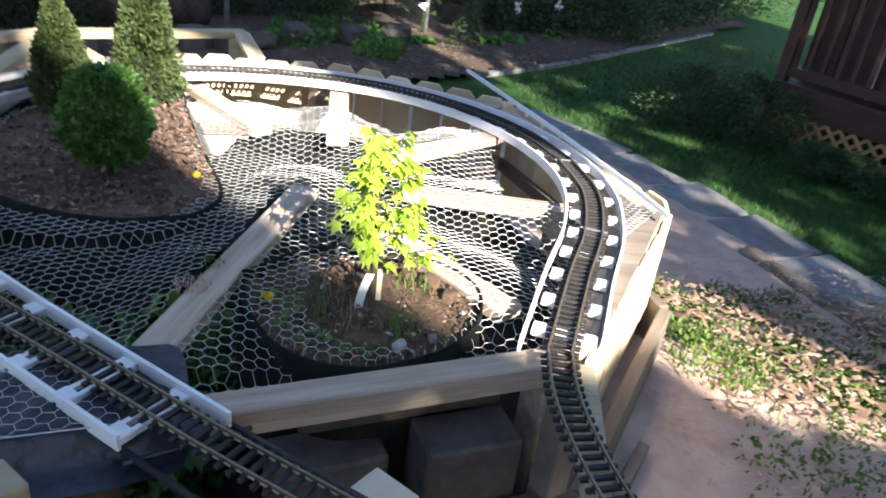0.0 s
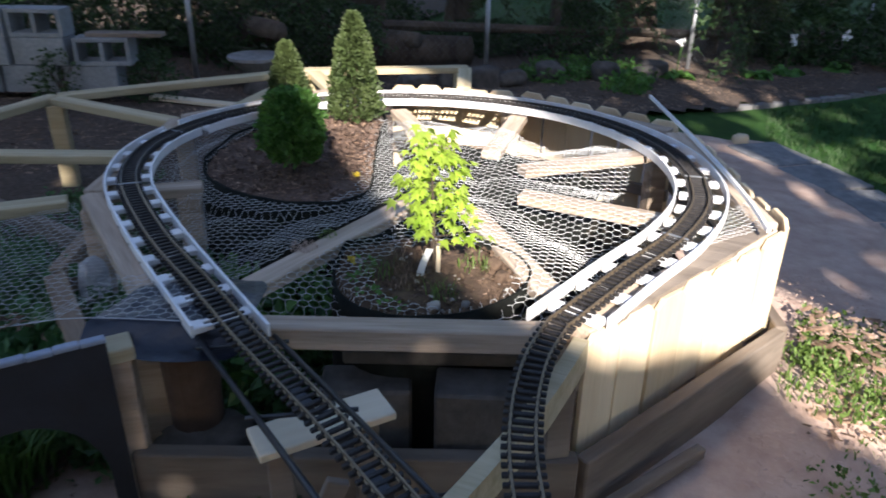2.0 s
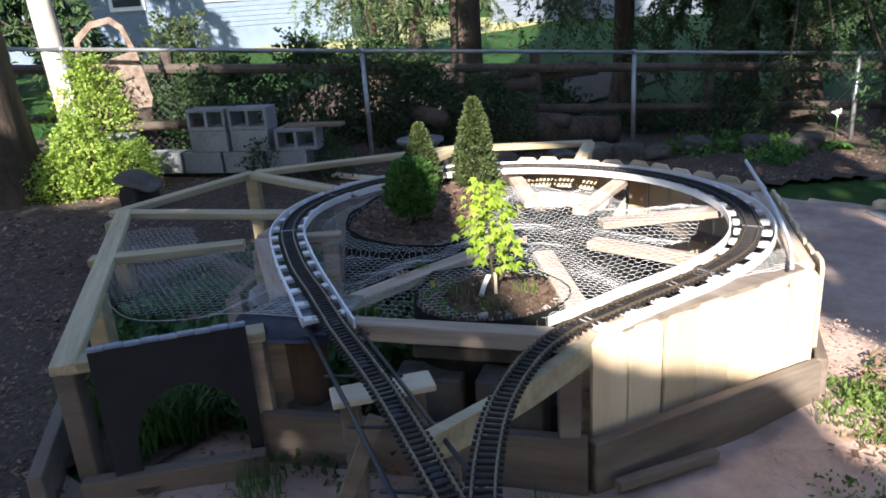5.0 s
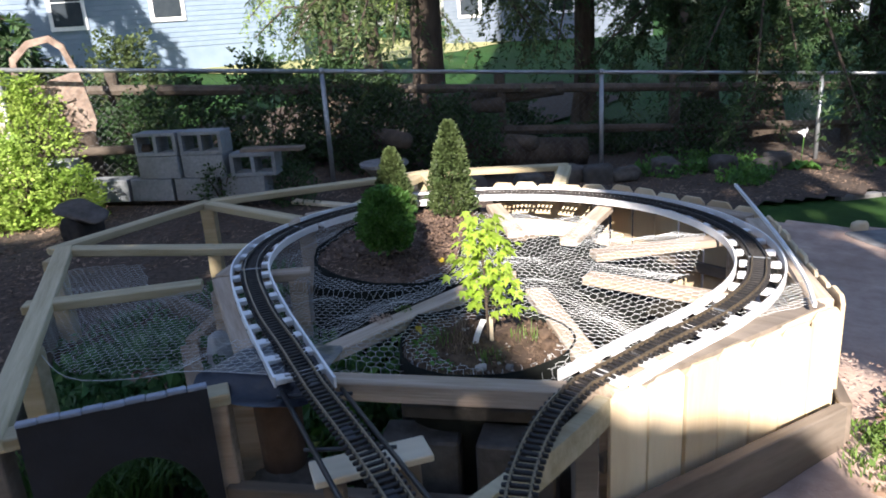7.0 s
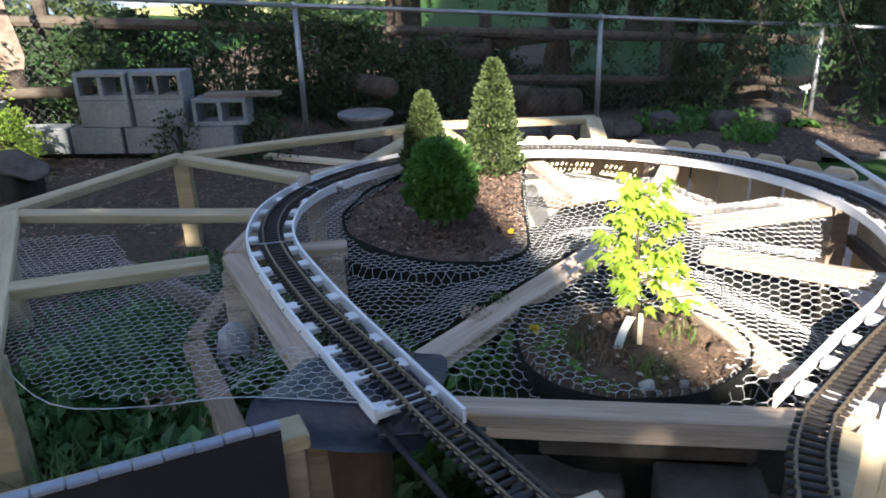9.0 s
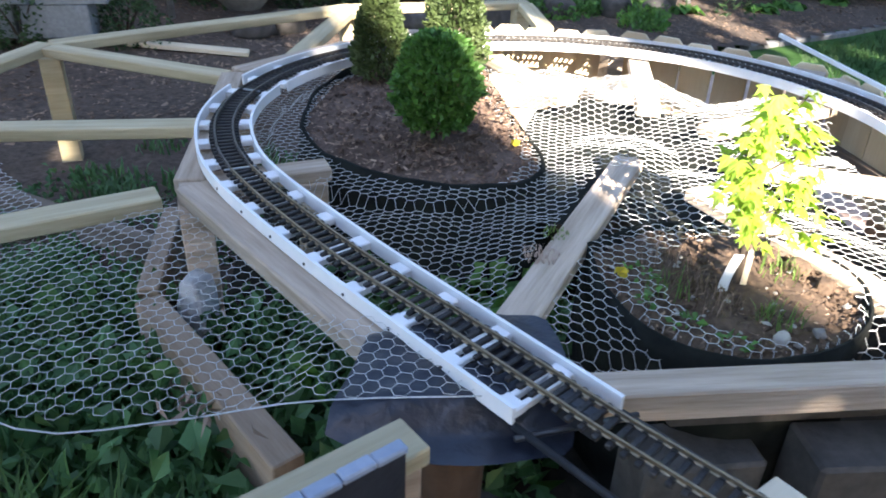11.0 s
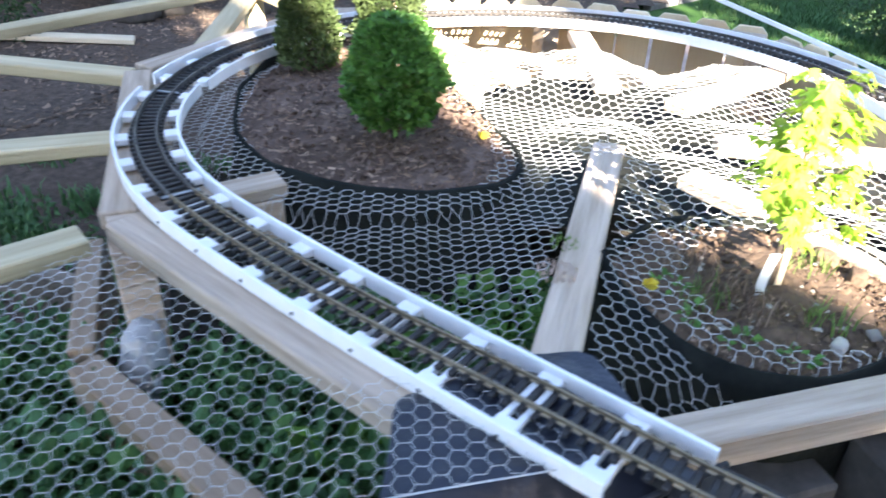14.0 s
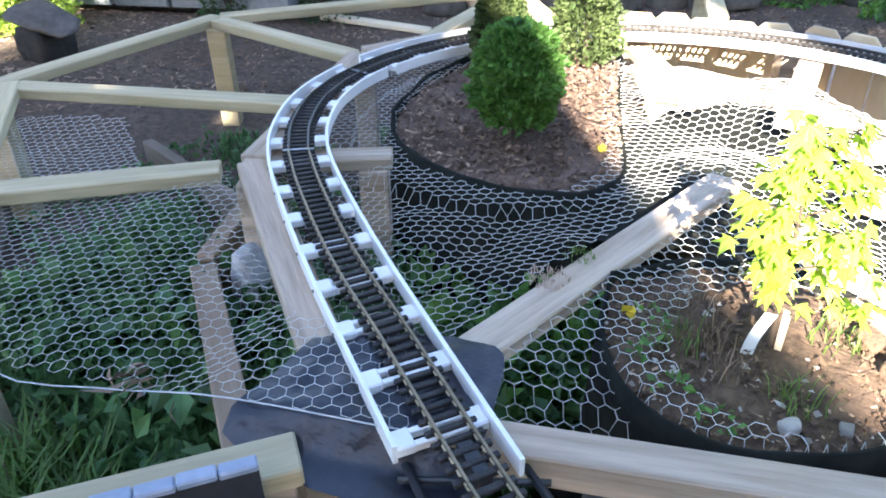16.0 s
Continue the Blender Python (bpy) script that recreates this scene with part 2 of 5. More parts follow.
def ground_z(x, y):
    s = 0.68 * (x + 3.7) + 0.73 * (y - 4.9)
    s = min(max(s, 0.0), 6.0)
    west = min(max((-2.9 - x) / 1.4, 0.0), 1.0)
    far = max(0.0, -0.719 * (x + 3.72) + 0.695 * (y - 4.88) - 3.0)
    heap = 0.085 * math.exp(-((x - 1.08) ** 2 + (y - 2.28) ** 2) / 0.10) + 0.03 * math.exp(-((x - 0.85) ** 2 + (y - 1.7) ** 2) / 0.12)
    return heap + 0.04 * min(far, 25) - 0.04 * s + 0.13 * west * west * (3 - 2 * west) * (1 if y < 6 else max(0, 7 - y))


def leaves(count, place, size, seed, lean=1.0, shape=1.6):
    """Verts and faces of many small pointed leaves; place(rng) gives point and outward direction."""
    rng = np.random.default_rng(seed)
    verts, faces = [], []
    for i in range(count):
        p, out = place(rng)
        d = Vector(rng.normal(size=3)) * lean + Vector(out)
        d.normalize()
        side = d.cross(Vector(rng.normal(size=3)))
        if side.length < 1e-3:
            continue
        side.normalize()
        s = size * rng.uniform(0.6, 1.3)
        up = d.cross(side) * s * 0.15
        p = Vector(p)
        k = len(verts)
        verts += [tuple(p), tuple(p + d * s * 0.5 + side * s * 0.5 / shape + up), tuple(p + d * s), tuple(p + d * s * 0.5 - side * s * 0.5 / shape + up)]
        faces.append((k, k + 1, k + 2, k + 3))
    return verts, faces

# ---- ground ----
def terrain(name, x0, x1, y0, y1, nx, ny, mat, lift, label, category, keep=None, rough=0.01, kind="structure"):
    verts, faces = [], []
    for j in range(ny + 1):
        for i in range(nx + 1):
            x, y = x0 + (x1 - x0) * i / nx, y0 + (y1 - y0) * j / ny
            z = ground_z(x, y) + lift + rough * noise.noise((x * 2.1, y * 2.1, 3)) + rough * 0.5 * noise.noise((x * 7, y * 7, 1))
            verts.append((x, y, z))
    for j in range(ny):
        for i in range(nx):
            cx, cy = x0 + (x1 - x0) * (i + 0.5) / nx, y0 + (y1 - y0) * (j + 0.5) / ny
            if keep is None or keep(cx, cy):
                a = j * (nx + 1) + i
                faces.append((a, a + 1, a + nx + 2, a + nx + 1))
    return tagged(pieces(name, verts, faces, mat, soft=True), label, category, kind=kind)


def lawn_side(x, y):
    """Positive on the lawn beyond the flagstone path and the bed's edging."""
    path = 0.88 * x + 0.48 * y - 3.62
    bed = 0.774 * x - 0.633 * y + 4.02
    return min(path, bed)


ground = terrain("ground", -60, 60, -20, 100, 60, 60, GRASS, -0.055, keep=lambda x, y: not (-11 < x < 11 and -9 < y < 17), label="wide lawn of mown green grass in tree shade", category="ground", rough=0.0)
lawn = terrain("ground_lawn", -12, 12, -10, 18, 120, 140, GRASS, -0.05, "mown green lawn between the beds in tree shade", "ground", rough=0.006)
dirt = terrain("ground_dirt", -3.6, 4.6, -4, 6.0, 82, 100, DIRT, -0.03, "bare reddish dirt with thin weeds round the raised railway bed", "ground", keep=lambda x, y: lawn_side(x, y) < 0.05 and (x > -1.0 if y > 0.4 else x > -1.45 + 0.35 * noise.noise((x * 0.9, y * 0.9, 3))) and math.hypot((x - 0.9) / 3.4, (y - 1.2) / 4.6) < 1 + 0.25 * noise.noise((x * 0.8, y * 0.8, 9)))
mulch = terrain("ground_mulch", -9, 5.4, -3.0, 13.5, 100, 114, MULCH, -0.002, "dark bark mulch and fallen leaves under the trees", "ground",
                keep=lambda x, y: (x < -0.85 + 0.15 * math.sin(y * 5) and y > 0.5 or x < -1.05 - 0.3 * max(0, y) or y > 3.9 + 0.2 * math.sin(x * 4)) and (0.774 * x - 0.633 * y + 4.02 < 0 or x < -0.7) and (0.88 * x + 0.48 * y < 3.62 or y > 6.3) and (x < -4 or -0.719 * (x + 3.72) + 0.695 * (y - 4.88) < 1.9) and 0.68 * x + 0.73 * y > -6 and (y > 1.2 or math.hypot((x + 3.2) / 4.6, (y - 1.2) / 3.6) < 1 + 0.3 * noise.noise((x * 0.8, y * 0.8, 5))))

# Strong sunlight on the far lawn is put into this pale colour.
SUNLAWN = material("sun_tinted_lawn", (0.30, 0.30, 0.12), (0.46, 0.44, 0.22), 0.9, 3, 0.5, 40, stain=(0.16, 0.20, 0.07), stain_scale=0.5)
terrain("ground_bleached", -27, -13, 13.5, 27, 40, 40, SUNLAWN, -0.02, "far lawn beyond the fence, coloured pale for strong sunlight", "ground", rough=0.02)

# ---- raised bed ----
DECK = 0.509
OCT = [(-0.60, 1.06), (-1.50, 1.68), (-1.91, 2.65), (-1.50, 3.52), (-0.5, 3.80), (0.42, 3.50), (0.885, 2.44), (0.42, 1.47)]
for i in range(8):
    a, b = Vector(OCT[i]), Vector(OCT[(i + 1) % 8])
    d = (b - a).normalized() * 0.02
    front = i == 7
    beam("deck_beam", (*(a + d), DECK - 0.003 * (i % 2)), (*(b - d), DECK - 0.003 * (i % 2)), 0.075 if front else 0.089, 0.065 if front else 0.045, GREYWOOD, "weathered framing timber round the raised railway bed", "beam", "octagon beams")
for a, b, z in (((-0.53, 1.25), (-0.341, 2.30), 0.503), ((0.305, 1.665), (-0.14, 2.16), 0.497), ((0.56, 2.375), (-0.02, 2.40), 0.497), ((0.36, 3.11), (-0.10, 2.66), 0.505), ((-0.375, 3.5), (-0.30, 2.83), 0.497), ((-1.0, 3.31), (-0.6, 2.85), 0.497), ((-1.54, 1.69), (-1.20, 1.95), 0.497)):
    beam("spoke_beam", (*a, z), (*b, z), 0.089, 0.038, GREYWOOD, "weathered grey timber spoke under the wire netting", "beam", "spokes")
# Shade inside the bed is put into this soil colour.
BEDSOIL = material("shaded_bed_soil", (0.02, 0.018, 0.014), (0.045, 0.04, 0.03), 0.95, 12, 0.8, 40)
floor_ring = [Vector((x, y, 0.0)) for x, y in OCT]
fv, ff = [], []
fc = sum(floor_ring, Vector()) / 8
for r in range(13):
    for i in range(64):
        a, b = floor_ring[i // 8], floor_ring[(i // 8 + 1) % 8]
        p = fc.lerp(a.lerp(b, (i % 8) / 8), 0.97 * r / 12)
        fv.append((p.x, p.y, 0.03 + 0.02 * noise.noise((p.x * 5, p.y * 5, 9)) + max(0, 0.05 - 0.2 * (p - fc).length)))
for r in range(12):
    for i in range(64):
        ff.append((r * 64 + i, r * 64 + (i + 1) % 64, (r + 1) * 64 + (i + 1) % 64, (r + 1) * 64 + i))
tagged(pieces("bed_floor", fv, ff, BEDSOIL, soft=True), "soil on the raised bed's floor, coloured dark for shade", "ground", kind="structure")
# extension frame
for a, b, dz in (((-0.98, 0.385), (-2.76, 1.655), 0), ((-2.80, 1.60), (-2.85, 2.72), -0.003), ((-2.83, 2.72), (-1.93, 3.95), 0), ((-1.96, 3.93), (-1.05, 4.48), -0.003), ((-1.92, 2.61), (-2.80, 2.68), -0.004), ((-2.72, 1.66), (-1.70, 2.11), -0.004), ((-2.06, 1.06), (-1.54, 1.60), -0.004), ((-1.90, 3.90), (-1.53, 3.53), -0.004), ((-1.925, 3.86), (-1.795, 2.96), -0.007), ((-1.06, 4.44), (-0.86, 3.92), -0.006), ((-1.02, 0.41), (-0.612, 0.955), -0.006)):
    beam("frame_beam", (*a, DECK + dz), (*b, DECK + dz), 0.089, 0.040, TIMBER, "new yellowish treated timber of the open extension frame", "beam", "extension frame")


def post(at, w, top, mat, label, group):
    z = ground_z(*at) - 0.06
    ob = part("post", box((w, w, top - z), bevel=0.004), mat)
    ob.matrix_world = pose(*at, (top + z) / 2, 0, 0, 35)
    tagged(ob, label, "post", group)


post((-1.03, 0.42), 0.075, DECK - 0.045, BROWNWOOD, "weathered brown post at the front of the extension frame", "frame posts")
for at in ((-2.72, 1.56), (-2.79, 2.66), (-1.08, 4.42), (-1.93, 3.90), (-1.62, 0.84)):
    post(at, 0.085, DECK - 0.041, TIMBER, "new treated timber post holding up the extension frame", "frame posts")
for at in ((-0.70, 1.08), (-1.47, 1.65), (-1.87, 2.62), (-1.45, 3.46), (-0.5, 3.73), (0.37, 3.43), (0.80, 2.43), (0.40, 1.52), (-1.24, 1.91)):
    post(at, 0.085, DECK - 0.05, GREYWOOD, "weathered post under the raised railway bed", "bed posts")

# ---- railway ----
LOOP = [(-0.33, 1.028), (-0.62, 1.212), (-0.90, 1.393), (-1.19, 1.597), (-1.37, 1.742), (-1.50, 1.89), (-1.62, 2.10), (-1.68, 2.36), (-1.66, 2.66), (-1.55, 2.95), (-1.35, 3.21), (-1.08, 3.40), (-0.74, 3.52), (-0.40, 3.545),
        (-0.08, 3.48), (0.22, 3.31), (0.46, 3.05), (0.60, 2.75), (0.645, 2.45), (0.60, 2.12), (0.50, 1.80), (0.39, 1.42)]
LEFT = [(1.05, 0.19), (0.60, 0.492), (0.14, 0.785), (-0.315, 1.04)]
RIGHT = [(0.39, 1.42), (0.383, 1.26), (0.405, 1.09), (0.455, 0.91), (0.53, 0.74), (0.64, 0.55), (0.79, 0.35)]
Z_RAIL = 0.546


def strip(name, path, off, w, z0, z1, mat, parent, label=""):
    v, f = sweep([(p.x, p.y, 0) for p in path], [(off - w / 2, z0), (off + w / 2, z0), (off + w / 2, z1), (off - w / 2, z1)])
    return pieces(name, v, f, mat, parent, label)


loop = spline([(x, y, 0) for x, y in LOOP], 0.05)
ladder = tagged(empty("roadbed_ladder", (0, 0, 0)), "white PVC ladder roadbed that carries the track round the bed", "roadbed")
cut = min(range(len(loop)), key=lambda i: (loop[i] - Vector((-1.68, 2.42, 0))).length)
for a, b, off in ((0, cut, -1), (2, cut - 1, 1), (cut + 1, len(loop) - 1, -1), (cut + 1, len(loop) - 3, 1)):
    o = 0.083 if a < cut else 0.094
    strip("side_strip", loop[a:b + 1], off * -o, 0.008, DECK + 0.003, DECK + 0.039, PVC, ladder)
spc = bmesh.new()
for s in (-1, 1):
    add_box(spc, (0.012, 0.158, 0.016), Matrix.Translation((s * 0.014, 0, 0.004)), 0.0015)
for s in (-1, 1):
    add_box(spc, (0.044, 0.034, 0.020), Matrix.Translation((0, s * 0.063, 0.005)), 0.003)
spacer = part("spacer", spc, PVC, ladder)
blocks = spline([(p.x, p.y, 0) for p in [loop[2].lerp(loop[3], 0.5)] + loop[3:-2]], 0.155)
for k in range(len(blocks)):
    a, b = blocks[max(k - 1, 0)], blocks[min(k + 1, len(blocks) - 1)]
    if k == 0:
        a, b = blocks[0], blocks[1]
    m = pose(blocks[k].x, blocks[k].y, DECK + 0.011, 0, 0, math.degrees(math.atan2(b.y - a.y, b.x - a.x)))
    if k == 0:
        spacer.matrix_world = m
    else:
        o = spacer.copy()
        scene.collection.objects.link(o)
        o.matrix_basis = m
screw = bmesh.new()
add_tube(screw, (0, -0.0895, 0.012), (0, -0.0865, 0.012), 0.004, seg=6)
screw_ob = part("screw", screw, BLACKMETAL, ladder)
screw_ob.matrix_world = pose(blocks[1].x, blocks[1].y, DECK + 0.004, 0, 0, 0)
for k in range(1, 8):
    a, b = blocks[k - 1], blocks[k + 1]
    m = pose(blocks[k].x, blocks[k].y, DECK + 0.004, 0, 0, math.degrees(math.atan2(b.y - a.y, b.x - a.x)) + 180)
    if k == 1:
        screw_ob.matrix_world = m
    else:
        o = screw_ob.copy()
        scene.collection.objects.link(o)
        o.matrix_basis = m

tie = bmesh.new()
add_box(tie, (0.0120, 0.090, 0.010), bevel=0.002)
for s in (-1, 1):
    add_box(tie, (0.010, 0.010, 0.004), Matrix.Translation((0, s * 0.0275, 0.006)), 0.0)
tie_mesh = bpy.data.meshes.new("sleeper")
tie.to_mesh(tie_mesh)
tie.free()
tie_mesh.materials.append(SLEEPER)


def rails(path, label, rail_mat=BRASS):
    """Things of about 0.45 m of track each: two rails, sleepers."""
    pts = spline(path, 0.0268)
    per = 18
    for s in range(0, len(pts) - 1, per):
        seg = pts[s:min(s + per + 1, len(pts))]
        if len(seg) < 3:
            continue
        t = tagged(empty("track_section", (seg[0].x, seg[0].y, Z_RAIL + seg[0].z)), label, "railway track", "track sections")
        inv = t.matrix_world.inverted()
        for off in (-0.0275, 0.0275):
            sec = [(off - 0.004, -0.0075), (off + 0.004, -0.0075), (off + 0.0012, -0.005), (off + 0.0012, -0.001), (off + 0.0025, 0.0), (off + 0.0025, 0.003), (off - 0.0025, 0.003), (off - 0.0025, 0.0), (off - 0.0012, -0.001), (off - 0.0012, -0.005)]
            v, f = sweep([inv @ Vector((p.x, p.y, p.z + Z_RAIL)) for p in seg], sec)
            pieces("rail", v, f, rail_mat, t)
        for k in range(len(seg) - 1):
            p, d = (seg[k] + seg[k + 1]) / 2, seg[k + 1] - seg[k]
            o = new("sleeper", tie_mesh)
            o.parent = t
            o.matrix_basis = inv @ Matrix.Translation((p.x, p.y, p.z + Z_RAIL - 0.012)) @ Euler((0, -math.atan2(d.z, math.hypot(d.x, d.y)), math.atan2(d.y, d.x))).to_matrix().to_4x4()


DARKRAIL = material("blackened_rail", (0.06, 0.055, 0.05), (0.12, 0.11, 0.10), 0.45, 30, 0.1, 100, metal=0.5)
rails([(-0.315, 1.04, 0), (-0.612, 1.222, 0)] + [(x, y, 0) for x, y in LOOP[2:5]], "brass-railed garden railway track on dark brown sleepers")
rails([(x, y, 0) for x, y in LOOP[4:18]], "curved garden railway track with blackened rails on black sleepers", DARKRAIL)
rails([(x, y, 0) for x, y in LOOP[17:]], "brass-railed garden railway track on dark brown sleepers")
for (x, y), (p, q) in ((LOOP[4], LOOP[5]), (LOOP[7], LOOP[8]), (LOOP[17], LOOP[18]), (LOOP[19], LOOP[20])):
    clip = part("joint_clip", box((0.009, 0.088, 0.005), bevel=0.001), STEEL)
    clip.matrix_world = pose(x, y, Z_RAIL - 0.0045, 0, 0, math.degrees(math.atan2(q - y, p - x)))
    tagged(clip, "pale metal clip across a joint of the track", "track clip", "track clips")
rails([(x, y, -0.004 * (3 - i)) for i, (x, y) in enumerate(LEFT)], "straight garden railway track leading over the steel bridge frame")
rails([(x, y, -0.002 * i) for i, (x, y) in enumerate(RIGHT)], "curved garden railway track on a sawn wooden support")

# ---- picket boards and edging ----
def picket(w, h, t):
    """Dog-eared board: width along x, up z, thickness y."""
    bm = bmesh.new()
    c = 0.028
    prof = [(-w / 2, 0), (w / 2, 0), (w / 2, h - c), (w / 2 - c, h), (-w / 2 + c, h), (-w / 2, h - c)]
    vs = [bm.verts.new((x, -t / 2, z)) for x, z in prof] + [bm.verts.new((x, t / 2, z)) for x, z in prof]
    n = len(prof)
    bm.faces.new(vs[:n])
    bm.faces.new(vs[n:][::-1])
    for i in range(n):
        bm.faces.new((vs[i], vs[i + n], vs[(i + 1) % n + n], vs[(i + 1) % n]))
    bmesh.ops.recalc_face_normals(bm, faces=bm.faces)
    bmesh.ops.bevel(bm, geom=bm.edges[:], offset=0.002, segments=1, affect='EDGES')
    return bm


rng = random.Random(5)
PALEBROWN = material("sun_bleached_board", (0.26, 0.19, 0.13), (0.40, 0.31, 0.23), 0.85, 14, 0.4, 60, stretch=(0.12, 1, 1), stain=(0.16, 0.11, 0.075), spread=0.1)
edges = [((0.462, 1.43), (0.942, 2.42), 0.105, 0.505), ((0.945, 2.47), (0.47, 3.56), 0.05, 0.520), ((0.44, 3.59), (-0.49, 3.87), -0.02, 0.53), ((-0.53, 3.87), (-1.22, 3.69), 0.0, 0.53)]
for a, b, z0, z1 in edges:
    a, b = Vector(a), Vector(b)
    d = b - a
    n = max(1, round(d.length / 0.152))
    fence = tagged(empty("picket_wall", (*a, z0), math.degrees(math.atan2(d.y, d.x))), "yellow-brown dog-eared picket boards closing the side of the raised bed", "board wall", "picket walls")
    bm = box((d.length, 0.03, 0.06), Matrix.Translation((d.length / 2, 0.030, 0.16)))
    part("batten", bm, BROWNWOOD, fence)
    shared = picket(0.148, z1 - z0, 0.016)
    me = bpy.data.meshes.new("picket")
    shared.to_mesh(me)
    shared.free()
    me.materials.append(PICKET)
    for k in range(n):
        o = new("picket", me)
        o.parent = fence
        o.matrix_basis = Matrix.Translation(((k + 0.5) * d.length / n, rng.uniform(-0.003, 0.003), rng.uniform(-0.012, 0.006))) @ Euler((0, rng.uniform(-0.012, 0.012), 0)).to_matrix().to_4x4()

beam("edging_board", (0.50, 1.37, 0.165), (0.99, 2.33, 0.165), 0.045, 0.22, BROWNWOOD, "rough brown edging board along the foot of the picket wall", "edging board", "edging boards")
beam("edging_board", (-0.62, 0.90, 0.18), (0.49, 1.36, 0.18), 0.05, 0.22, BROWNWOOD, "dark damp edging board below the track end of the bed", "edging board", "edging boards")
beam("edging_board", (1.00, 2.36, 0.155), (0.70, 3.30, 0.11), 0.045, 0.22, BROWNWOOD, "rough brown edging board along the foot of the picket wall", "edging board", "edging boards")
beam("edging_board", (-1.02, 0.22, 0.14), (-3.05, 1.68, 0.14), 0.05, 0.22, BROWNWOOD, "grey-brown edging board lying along the mulch under the frame", "edging board", "edging boards")
beam("edging_board", (-1.55, 1.50, 0.26), (-1.74, 1.92, 0.28), 0.06, 0.22, PALEBROWN, "weathered brown board standing at the corner of the weeds", "edging board", "edging boards")
beam("edging_board", (-0.91, 1.05, 0.25), (-1.53, 1.47, 0.25), 0.075, 0.22, PALEBROWN, "weathered brown board standing in the weeds under the netting", "edging board", "edging boards")
beam("edging_board", (-1.75, 1.90, 0.14), (-2.75, 2.15, 0.10), 0.05, 0.18, BROWNWOOD, "weathered brown board standing in the weeds under the netting", "edging board", "edging boards")
beam("wood_strip", (0.585, 1.385, 0.035), (0.80, 1.74, 0.03), 0.035, 0.04, BROWNWOOD, "thin brown offcut lying on the dirt", "wood strip")
beam("wood_strip", (-0.30, 0.70, 0.03), (-0.10, 0.80, 0.03), 0.03, 0.03, PALEWOOD, "thin pale offcut lying in the weeds", "wood strip")

# curved support under the outgoing track
sup = spline([(0.455, 1.42, 0), (0.446, 1.28, 0), (0.422, 1.06, 0), (0.386, 0.86, 0), (0.355, 0.71, 0)], 0.04)
v, f = sweep([(p.x, p.y, 0) for p in sup], [(-0.020, 0.425), (0.020, 0.425), (0.020, 0.512), (-0.020, 0.512)])
tagged(pieces("track_support", v, f, TIMBER), "curved sawn timber support under the outgoing track", "support")
post((0.42, 1.36), 0.07, 0.425, BROWNWOOD, "dark brown post under the outgoing track", "bed posts")
post((0.37, 0.76), 0.07, 0.425, BROWNWOOD, "dark brown post under the outgoing track", "bed posts")

# steel bridge frame beside the incoming track
bridge = tagged(empty("bridge_frame", (-0.3, 1.0, 0.48)), "black steel tube bridge frame carrying the incoming track", "bridge")
inv = bridge.matrix_world.inverted()
for a, b in (((-0.46, 1.035, 0.487), (0.88, 0.205, 0.475)), ((-0.30, 1.137, 0.487), (1.10, 0.33, 0.475))):
    bm = add_tube(bmesh.new(), inv @ Vector(a), inv @ Vector(b), 0.0075, seg=10)
    part("side_tube", bm, BLACKMETAL, bridge, soft=True)
for k in range(6):
    t = (0.02, 0.235, 0.44, 0.64, 0.84, 0.97)[k]
    a = Vector((-0.46, 1.035, 0.485)).lerp(Vector((0.88, 0.205, 0.473)), t)
    b = Vector((-0.30, 1.137, 0.485)).lerp(Vector((1.10, 0.33, 0.473)), t)
    d = (b - a) * 0.12
    part("cross_bar", add_tube(bmesh.new(), inv @ (a - d), inv @ (b + d), 0.006, seg=8), BLACKMETAL, bridge, soft=True)
    m = Matrix.Translation(inv @ ((a + b) / 2 + Vector((0, 0, 0.028))))
    part("bearer", box((0.03, 0.08, 0.046), m @ pose(0, 0, 0, 0, 0, 58)), BLACKMETAL, bridge)

plank = part("plank", box((0.34, 0.115, 0.022), bevel=0.003), PALEWOOD)
plank.matrix_world = pose(-0.06, 0.975, 0.394, 0, 0, 52)
tagged(plank, "clean pale wooden plank lying under the bridge track", "plank")
for x, y in ((-0.13, 0.89), (0.01, 1.06)):
    post((x, y), 0.06, 0.383, BROWNWOOD, "dark brown stub post under the pale plank", "plank posts")
stake = part("stake", box((0.05, 0.02, 0.55), bevel=0.003), BROWNWOOD)
stake.matrix_world = pose(0.02, 0.70, 0.20, 0, 24, 40)
tagged(stake, "reddish brown wooden stake leaning under the bridge", "stake")

# thick wooden post shaped as a rimmed drum, stones and blocks in the shade below the bed
bm = bmesh.new()
add_tube(bm, (0, 0, 0), (0, 0, 0.26), 0.075, 0.082, 20)
add_tube(bm, (0, 0, 0.26), (0, 0, 0.285), 0.09, 0.09, 20)
o = part("clay_pot", bm, POSTBROWN, soft=False)
o.matrix_world = pose(-0.60, 1.13, 0.13)
tagged(o, "thick brown wooden post, shaped as a rimmed drum, on a stone under the bed", "pot")


def stone(at, size, seed, mat, label, category, group="", rz=0.0):
    bm = bmesh.new()
    bmesh.ops.create_icosphere(bm, subdivisions=3, radius=0.5)
    for vtx in bm.verts:
        c = vtx.co.copy()
        k = 1 + 0.35 * noise.noise(c * 2.2 + Vector((seed, 0, 0))) + 0.1 * noise.noise(c * 6 + Vector((0, seed, 0)))
        q = Vector([math.copysign(abs(a * 2) ** 0.6 / 2, a) for a in c]) * k
        vtx.co = Vector((q.x * size[0], q.y * size[1], q.z * size[2]))
    ob = part(category.replace(" ", "_"), bm, mat, soft=True)
    ob.matrix_world = pose(*at, 0, 0, rz)
    return tagged(ob, label, category, group)


